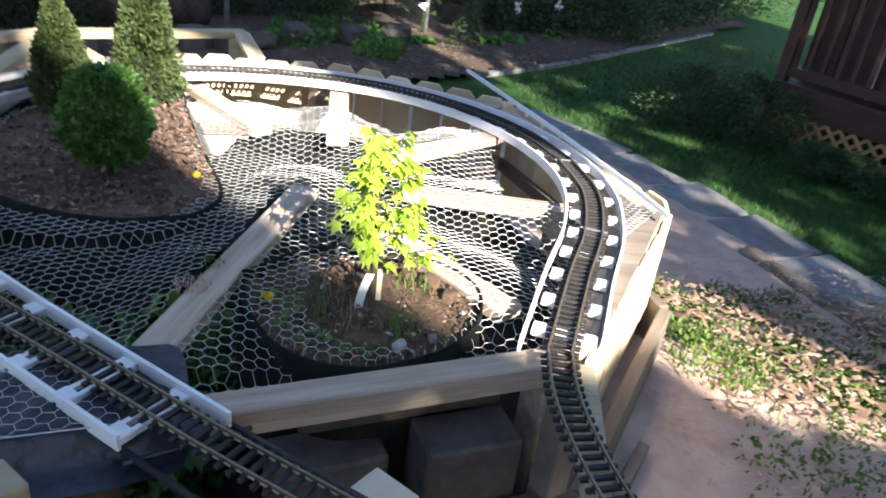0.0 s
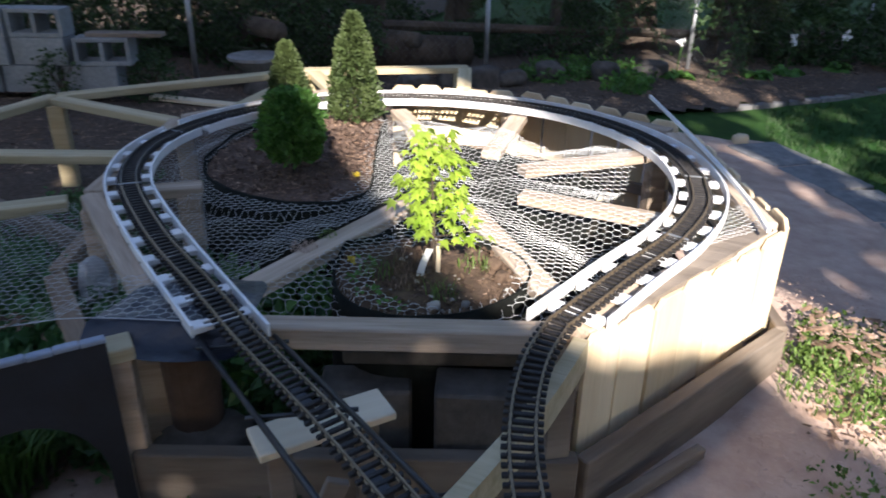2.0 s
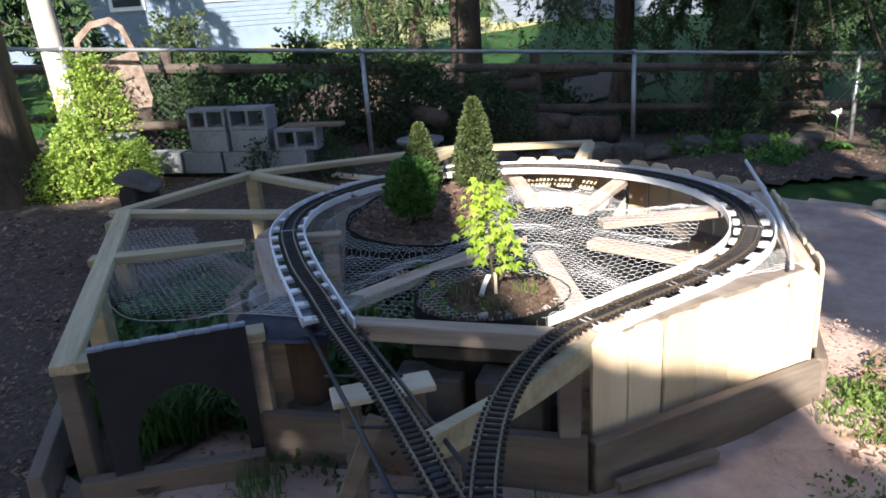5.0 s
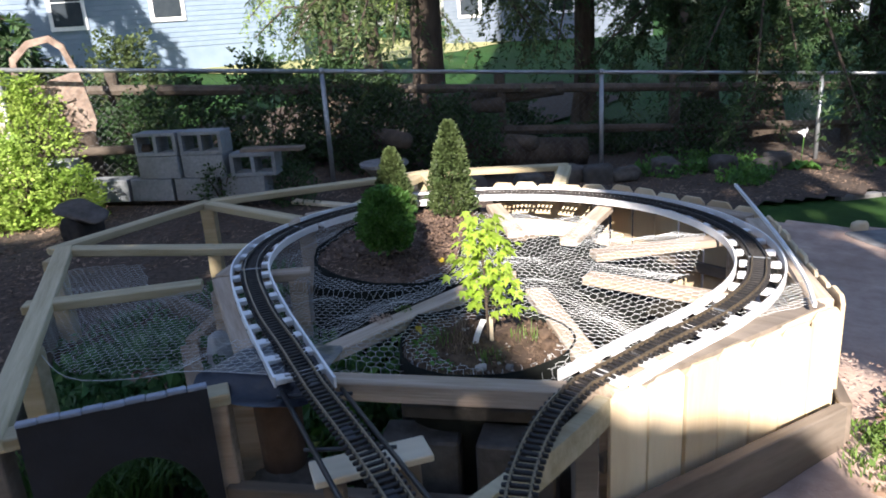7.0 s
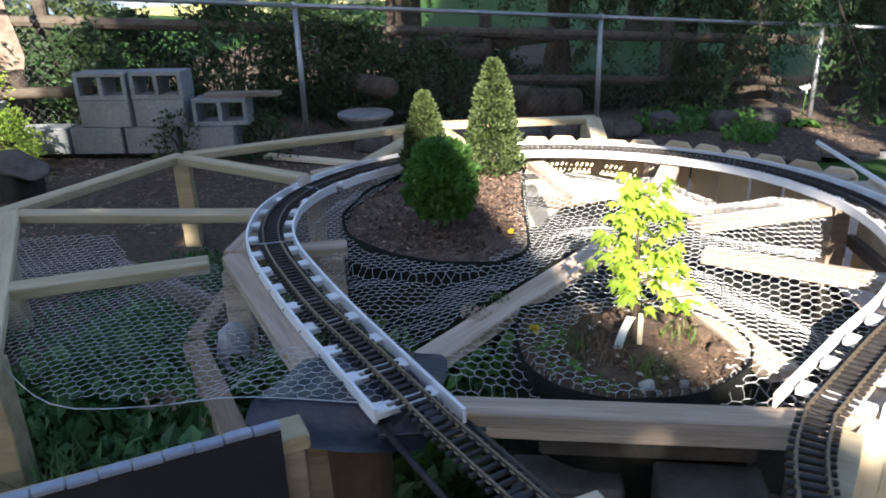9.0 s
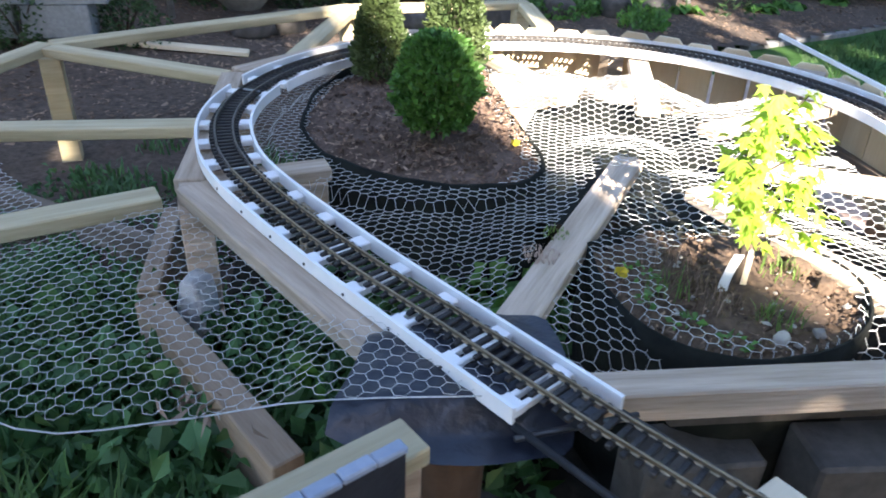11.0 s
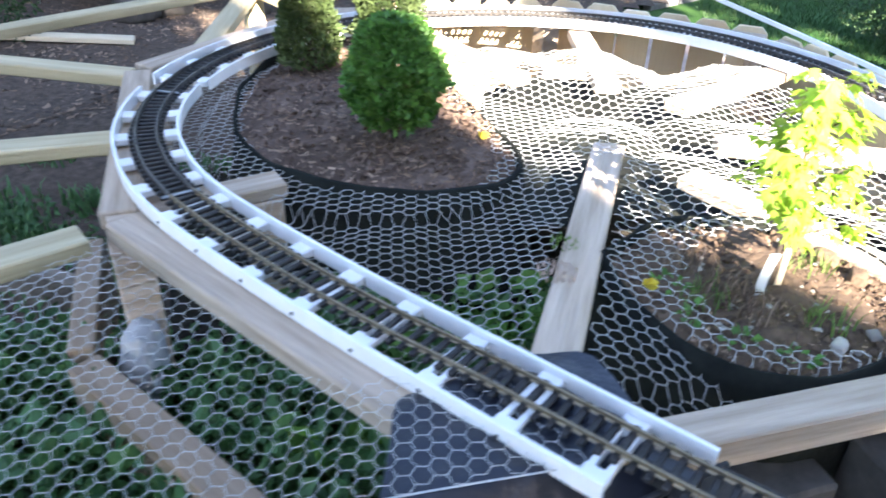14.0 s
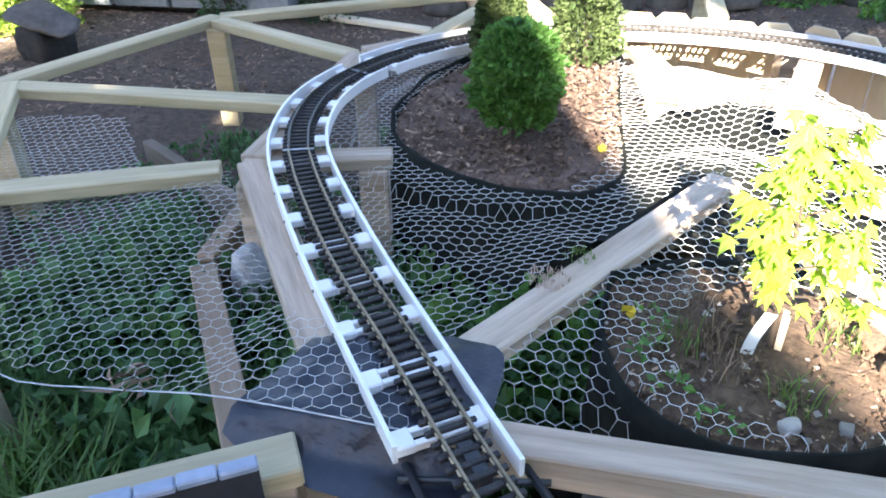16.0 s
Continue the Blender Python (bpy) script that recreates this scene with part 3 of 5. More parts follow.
stone((-0.60, 1.12, 0.06), (0.30, 0.22, 0.15), 1, ROCK, "flat grey stone under the thick brown post", "stone", "bed stones")
stone((-1.44, 1.55, 0.15), (0.10, 0.10, 0.30), 2, WHITEROCK, "pale upright stone beside the brown board", "stone", "bed stones")
stone((0.30, 1.56, 0.08), (0.14, 0.14, 0.18), 3, ROCK, "grey stone in the shade of the picket wall", "stone", "bed stones")


def pavers(at, size, rz, label, name="stone_block"):
    o = part(name, box(size, bevel=0.008), ROCK)
    o.matrix_world = pose(*at, 0, 0, rz)
    return tagged(o, label, "stone block", "blocks under the bed")


pavers((0.20, 1.36, 0.17), (0.24, 0.14, 0.34), 20, "upright concrete block in shade under the bed")
pavers((-0.12, 1.30, 0.15), (0.26, 0.14, 0.30), 24, "upright concrete block in shade under the bed")
pavers((0.03, 1.42, 0.37), (0.50, 0.12, 0.05), 22, "dark concrete slab lying across two blocks")

# ---- tunnel portal ----
portal = tagged(empty("tunnel_portal", (-0.917, 0.448, 0.0), 54.0), "black painted tunnel front board with an arched opening", "tunnel front")
bm = bmesh.new()
arch = [(0.095, 0.02)] + [(0.285 - 0.19 * math.cos(radians(a)), 0.14 + 0.225 * math.sin(radians(a))) for a in range(0, 181, 12)] + [(0.475, 0.06)]
left, right, top = 0.0, 0.525, 0.546
prof = [(left, 0.0)] + arch[:1] + arch[1:-1] + arch[-1:] + [(right, 0.0), (right, top), (left, top)]
prof[1] = (0.095, -0.02)
prof[-4] = (0.475, -0.02)
for y0, y1 in ((-0.009, 0.009),):
    vs = [bm.verts.new((x, y0, z)) for x, z in prof]
    ed = [bm.edges.new((vs[i], vs[(i + 1) % len(vs)])) for i in range(len(vs))]
    bmesh.ops.triangle_fill(bm, use_beauty=True, edges=ed)
    ex = bmesh.ops.extrude_face_region(bm, geom=bm.faces[:])
    bmesh.ops.translate(bm, vec=(0, y1 - y0, 0), verts=[g for g in ex["geom"] if isinstance(g, bmesh.types.BMVert)])
bmesh.ops.recalc_face_normals(bm, faces=bm.faces)
part("face_board", bm, PAINTBLACK, portal)
for k in range(9):
    bm = box((0.057, 0.026, 0.014), Matrix.Translation((0.029 + k * 0.0585, -0.004, top + 0.007 + 0.002 * (k % 2))), 0.003)
    part("cap_stone", bm, CAPGREY, portal)
post((-0.63, 0.925), 0.06, 0.462, GREYWOOD, "treated timber post beside the tunnel front", "frame posts")
beam("edging_board", (-1.0, 0.36, 0.05), (-0.56, 0.84, 0.06), 0.06, 0.10, BROWNWOOD, "grey-brown sill board at the foot of the tunnel front", "edging board", "edging boards")

# ---- planting mounds ----
def inside(poly, x, y):
    hit = False
    for i in range(len(poly)):
        (x0, y0), (x1, y1) = poly[i], poly[i - 1]
        if (y0 > y) != (y1 > y) and x < (x1 - x0) * (y - y0) / (y1 - y0) + x0:
            hit = not hit
    return hit


def mound(name, rim, z, dome, label, liner_label, depth, flare, soil=SOIL):
    pts = spline([(x, y, 0) for x, y in rim + rim[:1]], 0.05)[:-1]
    c = sum(pts, Vector()) / len(pts)
    thing = tagged(empty(name, (c.x, c.y, z)), label, "planting bed", "planting beds")
    n, rings = len(pts), 16
    verts, faces = [], []
    for r in range(rings + 1):
        k = 1 - r / rings
        for p in pts:
            q = c + (p - c) * k
            h = dome * (1 - k * k) + 0.016 * noise.noise((q.x * 9, q.y * 9, 2)) + 0.012 * noise.noise((q.x * 22, q.y * 22, 5))
            verts.append((q.x - c.x, q.y - c.y, h - 0.012))
    for r in range(rings):
        for i in range(n):
            j = (i + 1) % n
            faces.append((r * n + i, r * n + j, (r + 1) * n + j, (r + 1) * n + i))
    pieces("soil", verts, faces, soil, thing, "dark crumbly soil with wood chips", soft=True)
    lv, lf = [], []
    rowsz = [(1.0, -0.03), (1.003, 0.018), (1.03, 0.020), (1.04, -0.03), (1.03 + flare * 0.4, -depth * 0.4), (1.03 + flare, -depth)]
    for k, h in rowsz:
        for i, p in enumerate(pts):
            q = (p - c) * (k + 0.02 * noise.noise((p.x * 6, p.y * 6, h * 9)))
            lv.append((q.x, q.y, h + 0.012 * noise.noise((p.x * 8, p.y * 8, 7 + h))))
    for r in range(len(rowsz) - 1):
        for i in range(n):
            j = (i + 1) % n
            lf.append((r * n + i, (r + 1) * n + i, (r + 1) * n + j, r * n + j))
    pieces("liner", lv, lf, FELT, thing, liner_label, soft=True)
    return thing


POT1 = [(-1.42, 2.25), (-1.30, 2.10), (-1.14, 2.00), (-0.98, 1.965), (-0.82, 1.975), (-0.66, 2.04), (-0.60, 2.20), (-0.68, 2.40), (-0.80, 2.65), (-0.93, 2.95), (-1.05, 3.22), (-1.30, 3.28), (-1.50, 3.05), (-1.53, 2.70), (-1.49, 2.45)]
POT2 = [(-0.40, 1.70), (-0.345, 1.53), (-0.26, 1.41), (-0.16, 1.35), (-0.06, 1.345), (0.05, 1.395), (0.15, 1.48), (0.215, 1.61), (0.205, 1.77), (0.10, 1.87), (-0.07, 1.91), (-0.25, 1.87)]
mound("planting_bed", POT1, 0.465, 0.05, "soil bed with three small evergreens in a black fabric liner", "black fabric liner sloping down", 0.45, 0.16, MOUND)
mound("planting_bed", POT2, 0.482, 0.022, "round soil bed with a maple sapling in a black liner", "black plastic liner", 0.44, 0.08)


def chips(name, count, place, size, mat, label, category, seed):
    rg = np.random.default_rng(seed)
    verts, faces = [], []
    while len(faces) < count:
        x, y, z = place(rg)
        if z is None:
            continue
        a, s = rg.uniform(0, 6.28), size * rg.uniform(0.5, 1.4)
        d, e = Vector((math.cos(a), math.sin(a), rg.uniform(-0.35, 0.35))) * s, Vector((-math.sin(a), math.cos(a), rg.uniform(-0.3, 0.3))) * s * rg.uniform(0.25, 0.6)
        p = Vector((x, y, z + rg.uniform(0.0, 0.4) * size))
        k = len(verts)
        verts += [tuple(p - d - e), tuple(p + d - e * 0.6), tuple(p + d * 1.1 + e + Vector((0, 0, s * 0.3))), tuple(p - d + e * 0.8)]
        faces.append((k, k + 1, k + 2, k + 3))
    return tagged(pieces(name, verts, faces, mat), label, category, kind="stuff")


LITTER = material("leaf_litter", (0.10, 0.065, 0.042), (0.26, 0.19, 0.14), 0.85, 3, spread=0.5)
CHIP = material("wood_chips", (0.16, 0.10, 0.065), (0.34, 0.24, 0.17), 0.85, 3, spread=0.45)


def on_pot1(rg):
    x, y = rg.uniform(-1.6, -0.58), rg.uniform(1.95, 3.4)
    edge = math.hypot((x + 1.06) / 0.46, (y - 2.6) / 0.66)
    return (x, y, 0.462 + 0.045 * max(0, 1 - edge * edge) + 0.012 * rg.random()) if inside(POT1, x, y) and (rg.random() < 0.25 + 0.75 * (x + 1.6)) else (0, 0, None)


def on_pot2(rg):
    x, y = rg.uniform(-0.40, 0.23), rg.uniform(1.34, 1.92)
    return (x, y, 0.478 + 0.016 * max(0, 1 - math.hypot(x + 0.08, y - 1.62) / 0.3)) if inside(POT2, x, y) else (0, 0, None)


chips("wood_chips", 1900, on_pot1, 0.008, CHIP, "reddish wood chips scattered over the soil bed", "wood chips", 1)
chips("wood_chips", 500, on_pot2, 0.0045, CHIP, "small wood chips scattered round the sapling", "wood chips", 2)



def clods(name, count, place, size, mat, label, category, seed):
    """Many small rough lumps, each an uneven octahedron."""
    rg = np.random.default_rng(seed)
    verts, faces, made = [], [], 0
    while made < count:
        x, y, z = place(rg)
        if z is None:
            continue
        made += 1
        r, k = size * rg.uniform(0.35, 1.2) ** 1.6, len(verts)
        for ax in ((1, 0, 0), (0, 1, 0), (-1, 0, 0), (0, -1, 0), (0, 0, 0.8), (0, 0, -0.6)):
            q = Vector(ax) * r + Vector(rg.normal(size=3)) * r * 0.28
            verts.append((x + q.x, y + q.y, z + q.z))
        for a in range(4):
            faces += [(k + a, k + (a + 1) % 4, k + 4), (k + (a + 1) % 4, k + a, k + 5)]
    return tagged(pieces(name, verts, faces, mat, soft=False), label, category, kind="stuff")


PEBBLE = material("pale_pebble", (0.22, 0.20, 0.18), (0.42, 0.39, 0.35), 0.8, 6, 0.2, 60, spread=0.3)
clods("soil_clods", 1100, on_pot2, 0.0085, SOIL, "crumbly dark soil clods round the sapling", "soil", 21)
clods("pebbles", 70, on_pot2, 0.008, PEBBLE, "small pale pebbles in the sapling's soil", "pebbles", 22)
clods("soil_clods", 1800, on_pot1, 0.010, MOUND, "crumbly brown soil clods round the evergreens", "soil", 23)
for x, y, r, q in ((0.02, 1.455, 0.018, 1), (0.10, 1.50, 0.014, 2), (0.09, 1.77, 0.028, 3), (0.03, 1.80, 0.022, 4), (0.14, 1.70, 0.024, 5)):
    stone((x, y, 0.488), (r * 2, r * 1.6, r * 1.3), 70 + q, PEBBLE if q < 3 else SOIL, "small pale pebble on the soil" if q < 3 else "dry soil lump lit by the sun beside the sapling", "pebble" if q < 3 else "soil lump", "bed pebbles", 50 * q)


# ---- plants in the beds ----
def shrub(name, at, height, radius, profile, mat, count, size, seed, label, trunk=0.05, lean=0.8):
    thing = tagged(empty(name, at), label, "shrub", "evergreens")
    bm = add_tube(bmesh.new(), (0, 0, -0.03), (0, 0, height * 0.6), 0.013, 0.006, 8)
    for k in range(7):
        a = k * 2.4
        z = height * (0.12 + 0.09 * k)
        r = radius * profile(z / height) * 0.7
        part("branch", add_tube(bmesh.new(), (0, 0, z * 0.8), (r * math.cos(a), r * math.sin(a), z + 0.03), 0.005, 0.002, 5), BARK, thing)
    part("trunk", bm, BARK, thing)

    def place(rg):
        t = rg.uniform(0.02, 1) ** 0.9
        a = rg.uniform(0, 2 * math.pi)
        n3 = noise.noise((math.cos(a) * 2.2 + seed, math.sin(a) * 2.2, t * 5)) + 0.5 * noise.noise((math.cos(a) * 6 + seed, math.sin(a) * 6, t * 14))
        r = radius * profile(t) * (1 + 0.36 * n3) * (1 - 0.45 * rg.random() ** 2.5)
        z = trunk + t * (height - trunk)
        return (r * math.cos(a), r * math.sin(a), z), (math.cos(a), math.sin(a), 0.6)

    v, f = leaves(count, place, size, seed, lean)
    pieces("crown", v, f, mat, thing)
    return thing


shrub("boxwood", (-0.955, 2.235, 0.495), 0.335, 0.120, lambda t: math.sin(math.pi * (0.14 + 0.80 * t)) ** 0.6, LEAF, 6500, 0.024, 3, "round green boxwood shrub in the soil bed", 0.05)
shrub("dwarf_spruce", (-1.10, 3.02, 0.475), 0.545, 0.135, lambda t: (1 - t) ** 0.62 * min(1, 0.55 + t * 4) + 0.03, CONELEAF, 6500, 0.024, 4, "yellow-green conical dwarf spruce in the soil bed", 0.02, 0.6)
shrub("dwarf_spruce", (-1.35, 2.81, 0.475), 0.42, 0.112, lambda t: (1 - t) ** 0.62 * min(1, 0.55 + t * 4) + 0.03, CONELEAF, 5000, 0.024, 5, "small dark green conical dwarf spruce in the soil bed", 0.02, 0.6)


def maple_leaf(rg, s):
    """Flat five-lobed leaf in its own plane, stalk at the origin."""
    out = [(0, 0)]
    for k, a in enumerate((-100, -75, -50, -34, -15, 0, 15, 34, 50, 75, 100)):
        r = (0.5, 0.32, 0.85, 0.45, 0.6, 1.0, 0.6, 0.45, 0.85, 0.32, 0.5)[k] * s
        out.append((r * math.sin(radians(a)), r * math.cos(radians(a)) + 0.1 * s))
    return out


def sapling(at, height, seed):
    thing = tagged(empty("maple_sapling", at), "young maple sapling with bright yellow-green leaves and a tag", "sapling")
    rg = np.random.default_rng(seed)
    bm = bmesh.new()
    add_tube(bm, (0, 0, -0.03), (-0.01, 0, height * 0.75), 0.007, 0.003, 8)
    tips = []
    for k in range(16):
        z = height * (0.28 + 0.042 * k)
        a = k * 2.1 + rg.uniform(-0.4, 0.4)
        reach = (0.125 - 0.0045 * k) * rg.uniform(0.65, 1.15)
        tip = Vector((reach * math.cos(a), reach * math.sin(a), z + 0.06))
        part("branch", add_tube(bmesh.new(), (-0.01 * z, 0, z), tip, 0.0025, 0.0012, 5), BARK, thing)
        for m in range(4):
            tips.append((Vector((-0.005, 0, z)).lerp(tip, 0.35 + 0.22 * m), a, k))
    tips.append((Vector((-0.01, 0, height * 0.95)), 0, 15))
    part("trunk", bm, BARK, thing)
    verts, faces = [], []
    for p, a, k in tips:
        for q in range(5):
            s = rg.uniform(0.024, 0.042)
            yaw = a + rg.uniform(-1.3, 1.3)
            m = Matrix.Translation(p + Vector(rg.normal(size=3)) * 0.017) @ Euler((rg.uniform(-0.75, -0.05), rg.uniform(-0.45, 0.45), yaw - math.pi / 2)).to_matrix().to_4x4()
            base = len(verts)
            pts = maple_leaf(rg, s)
            for x, y in pts:
                verts.append(tuple(m @ Vector((x, y, -abs(x) * 0.25 - 0.25 * y * y / s))))
            for i in range(1, len(pts) - 1):
                faces.append((base, base + i, base + i + 1))
    pieces("crown", verts, faces, MAPLE, thing)
    tag = [Vector((-0.010 - 0.022 * math.sin(k * 0.22), -0.014 - 0.004 * k, 0.085 - k * 0.0125)) for k in range(10)]
    v, f = [], []
    for k, p in enumerate(tag):
        v += [tuple(p + Vector((-0.011, 0, 0))), tuple(p + Vector((0.011, 0.003, 0)))]
        if k:
            f.append((2 * k - 2, 2 * k - 1, 2 * k + 1, 2 * k))
    pieces("tag", v, f, TAG, thing, "white ribbon tag on the trunk", soft=True)
    st = bmesh.new()
    add_box(st, (0.013, 0.006, 0.11), Matrix.Translation((0.014, -0.004, 0.04)), 0.001)
    part("stake", st, PALEWOOD, thing, "pale wooden stake")
    return thing


sapling((-0.06, 1.645, 0.488), 0.43, 8)


def tuft(name, at, count, height, spread, mat, seed, label, category="weed", group="weeds", width=0.004):
    rg = np.random.default_rng(seed)
    verts, faces = [], []
    for i in range(count):
        a, r = rg.uniform(0, 6.28), spread * math.sqrt(rg.random())
        x, y = r * math.cos(a), r * math.sin(a)
        h = height * rg.uniform(0.45, 1.1)
        b = rg.uniform(0, 6.28)
        dx, dy = math.cos(b) * h * 0.5, math.sin(b) * h * 0.5
        wx, wy = -math.sin(b) * width, math.cos(b) * width
        k = len(verts)
        verts += [(x - wx, y - wy, 0), (x + wx, y + wy, 0), (x + dx * 0.4 + wx * 0.8, y + dy * 0.4 + wy * 0.8, h * 0.65), (x + dx * 0.4 - wx * 0.8, y + dy * 0.4 - wy * 0.8, h * 0.65), (x + dx, y + dy, h * 0.9)]
        faces += [(k, k + 1, k + 2, k + 3), (k + 3, k + 2, k + 4)]
    ob = pieces(name, verts, faces, mat)
    ob.matrix_world = pose(*at)
    return tagged(ob, label, category, kind="stuff")


def clover(name, at, count, reach, size, mat, seed, label, group="weeds"):
    """Low rosette of broad leaves on stalks."""
    def place(rg):
        a, r = rg.uniform(0, 6.28), reach * math.sqrt(rg.random())
        return (r * math.cos(a), r * math.sin(a), rg.uniform(0.2, 1) * reach * 0.6 + 0.005), (math.cos(a), math.sin(a), 0.3)
    v, f = leaves(count, place, size, seed, 0.5, 1.3)
    ob = pieces(name, v, f, mat)
    ob.matrix_world = pose(*at)
    return tagged(ob, label, "weed", kind="stuff")


for x, y, s in ((-0.245, 1.50, 1), (-0.17, 1.42, 2), (-0.08, 1.39, 3), (-0.27, 1.60, 4)):
    clover("clover", (x, y, 0.488), 14, 0.03, 0.02, LEAF, s, "small green clover in the sapling's soil")
for x, y, s in ((-0.17, 1.62, 1), (-0.11, 1.53, 3), (0.02, 1.52, 4), (-0.21, 1.56, 6), (-0.14, 1.58, 7), (-0.24, 1.70, 9), (0.04, 1.72, 8)):
    tuft("dry_grass", (x, y, 0.485), 38, 0.06, 0.05, LITTER if s % 2 else BLADE, s + 20, "thin dry grass round the sapling", width=0.0015)
tuft("dry_moss", (-0.505, 1.60, 0.502), 90, 0.022, 0.045, DIRT, 700, "dry moss and grass caught on the timber spoke", width=0.0015)
tuft("dry_moss", (-0.49, 1.72, 0.502), 50, 0.018, 0.035, BLADE, 701, "dry moss and grass caught on the timber spoke", width=0.0015)
for x, y, z, s in ((-0.329, 1.589, 0.497, 1), (-0.718, 2.312, 0.492, 2)):
    v, f = leaves(3, lambda rg: ((rg.normal() * 0.006, rg.normal() * 0.006, 0), (1, 0, 0.4)), 0.035, s, 0.5, 1.3)
    o = pieces("fallen_leaf", v, f, YELLOW)
    o.matrix_world = pose(x, y, z)
    tagged(o, "bright yellow fallen leaf", "leaf", "fallen leaves")

# ---- wire netting ----
SPOKES = [((-0.53, 1.25), (-0.341, 2.30)), ((0.305, 1.665), (-0.14, 2.16)), ((0.56, 2.375), (-0.02, 2.40)), ((0.36, 3.11), (-0.10, 2.66)), ((-0.375, 3.5), (-0.30, 2.83)), ((-1.0, 3.31), (-0.6, 2.85))]


def near_spoke(x, y):
    best = 9.0
    for (x0, y0), (x1, y1) in SPOKES:
        dx, dy = x1 - x0, y1 - y0
        t = min(max(((x - x0) * dx + (y - y0) * dy) / (dx * dx + dy * dy), 0), 1)
        best = min(best, math.hypot(x - x0 - t * dx, y - y0 - t * dy))
    return best


def net_z(x, y):
    d = near_spoke(x, y)
    sag = 0.06 * min(1, max(0, d - 0.03) / 0.25) ** 1.3
    lump = 0.018 * noise.noise((x * 4, y * 4, 0)) + 0.008 * noise.noise((x * 11, y * 11, 4))
    rise = 0.035 * max(0, 1 - math.hypot(x + 0.35, y - 2.75) / 0.5)
    front = 0.025 if y < 1.45 + 0.45 * x else 0
    low = 0.505 if inside(POT2, x, y) else 0.478 if math.hypot((x + 1.0) / 0.5, (y - 2.5) / 0.6) < 1.15 else 0.0
    return max(low, 0.508 - sag + max(lump, -0.005 if d < 0.07 else -1) + rise + 0.004 - front)


def netting(name, keep, height, turn, x0, x1, y0, y1, label, cell=0.0315, r=0.0009, warp=0.004):
    """Hexagonal wire netting laid over a height field; each wire is a thin three-sided rod."""
    s = cell / math.sqrt(3)
    ca, sa = math.cos(turn), math.sin(turn)
    nodes, links = {}, set()

    def node(u, v):
        key = (round(u / s * 4), round(v / cell * 8))
        if key not in nodes:
            x, y = ca * u - sa * v, sa * u + ca * v
            x += warp * noise.noise((x * 9, y * 9, 11)) + warp * 2 * noise.noise((x * 3, y * 3, 21))
            y += warp * noise.noise((x * 9, y * 9, 31)) + warp * 2 * noise.noise((x * 3, y * 3, 41))
            nodes[key] = (x, y)
        return key

    R = 3.2
    n = int(R / s)
    for i in range(-n, n):
        for j in range(-int(R / cell), int(R / cell)):
            u = 1.5 * s * i
            v = cell * (j + 0.5 * (i % 2))
            cx, cy = ca * u - sa * v, sa * u + ca * v
            cx0, cy0 = cx, cy
            if not (x0 < cx0 + OFF[0] < x1 and y0 < cy0 + OFF[1] < y1):
                continue
            ring = [node(u + s * math.cos(k * math.pi / 3), v + s * math.sin(k * math.pi / 3)) for k in range(6)]
            for k in range(6):
                links.add(tuple(sorted((ring[k], ring[(k + 1) % 6]))))
    verts, faces = [], []
    for a, b in links:
        (ax, ay), (bx, by) = nodes[a], nodes[b]
        ax, ay, bx, by = ax + OFF[0], ay + OFF[1], bx + OFF[0], by + OFF[1]
        if not (keep(ax, ay) and keep(bx, by)):
            continue
        p, q = Vector((ax, ay, height(ax, ay))), Vector((bx, by, height(bx, by)))
        d = (q - p).normalized()
        side = d.cross(Vector((0, 0, 1))).normalized() * r
        up = side.cross(d).normalized() * r
        k = len(verts)
        for e in (p, q):
            verts += [tuple(e + up), tuple(e - up * 0.5 + side * 0.87), tuple(e - up * 0.5 - side * 0.87)]
        for m in range(3):
            faces.append((k + m, k + (m + 1) % 3, k + 3 + (m + 1) % 3, k + 3 + m))
    return tagged(pieces(name, verts, faces, WIRE), label, "wire netting", kind="stuff")


# black sheet added just under the netting to keep the space below dark
verts, faces, idx = [], [], {}
UNDERLAY = [(-0.72, 2.05), (-0.46, 1.95), (-0.36, 2.06), (-0.05, 2.10), (0.20, 2.02), (0.30, 2.30), (0.24, 2.95), (-0.10, 3.16), (-0.60, 3.20), (-0.78, 3.0)]
for j in range(32):
    for i in range(30):
        x, y = -0.82 + i * 0.04, 1.92 + j * 0.042
        if inside(UNDERLAY, x, y):
            idx[i, j] = len(verts)
            verts.append((x, y, 0.385 + 0.03 * noise.noise((x * 5, y * 5, 8)) + 0.012 * noise.noise((x * 13, y * 13, 2))))
for (i, j), a in idx.items():
    if (i + 1, j) in idx and (i, j + 1) in idx and (i + 1, j + 1) in idx:
        faces.append((a, idx[i + 1, j], idx[i + 1, j + 1], idx[i, j + 1]))
tagged(pieces("landscape_fabric", verts, faces, FELT, soft=True), "sagging black sheet added to keep the space under the netting dark", "fabric")


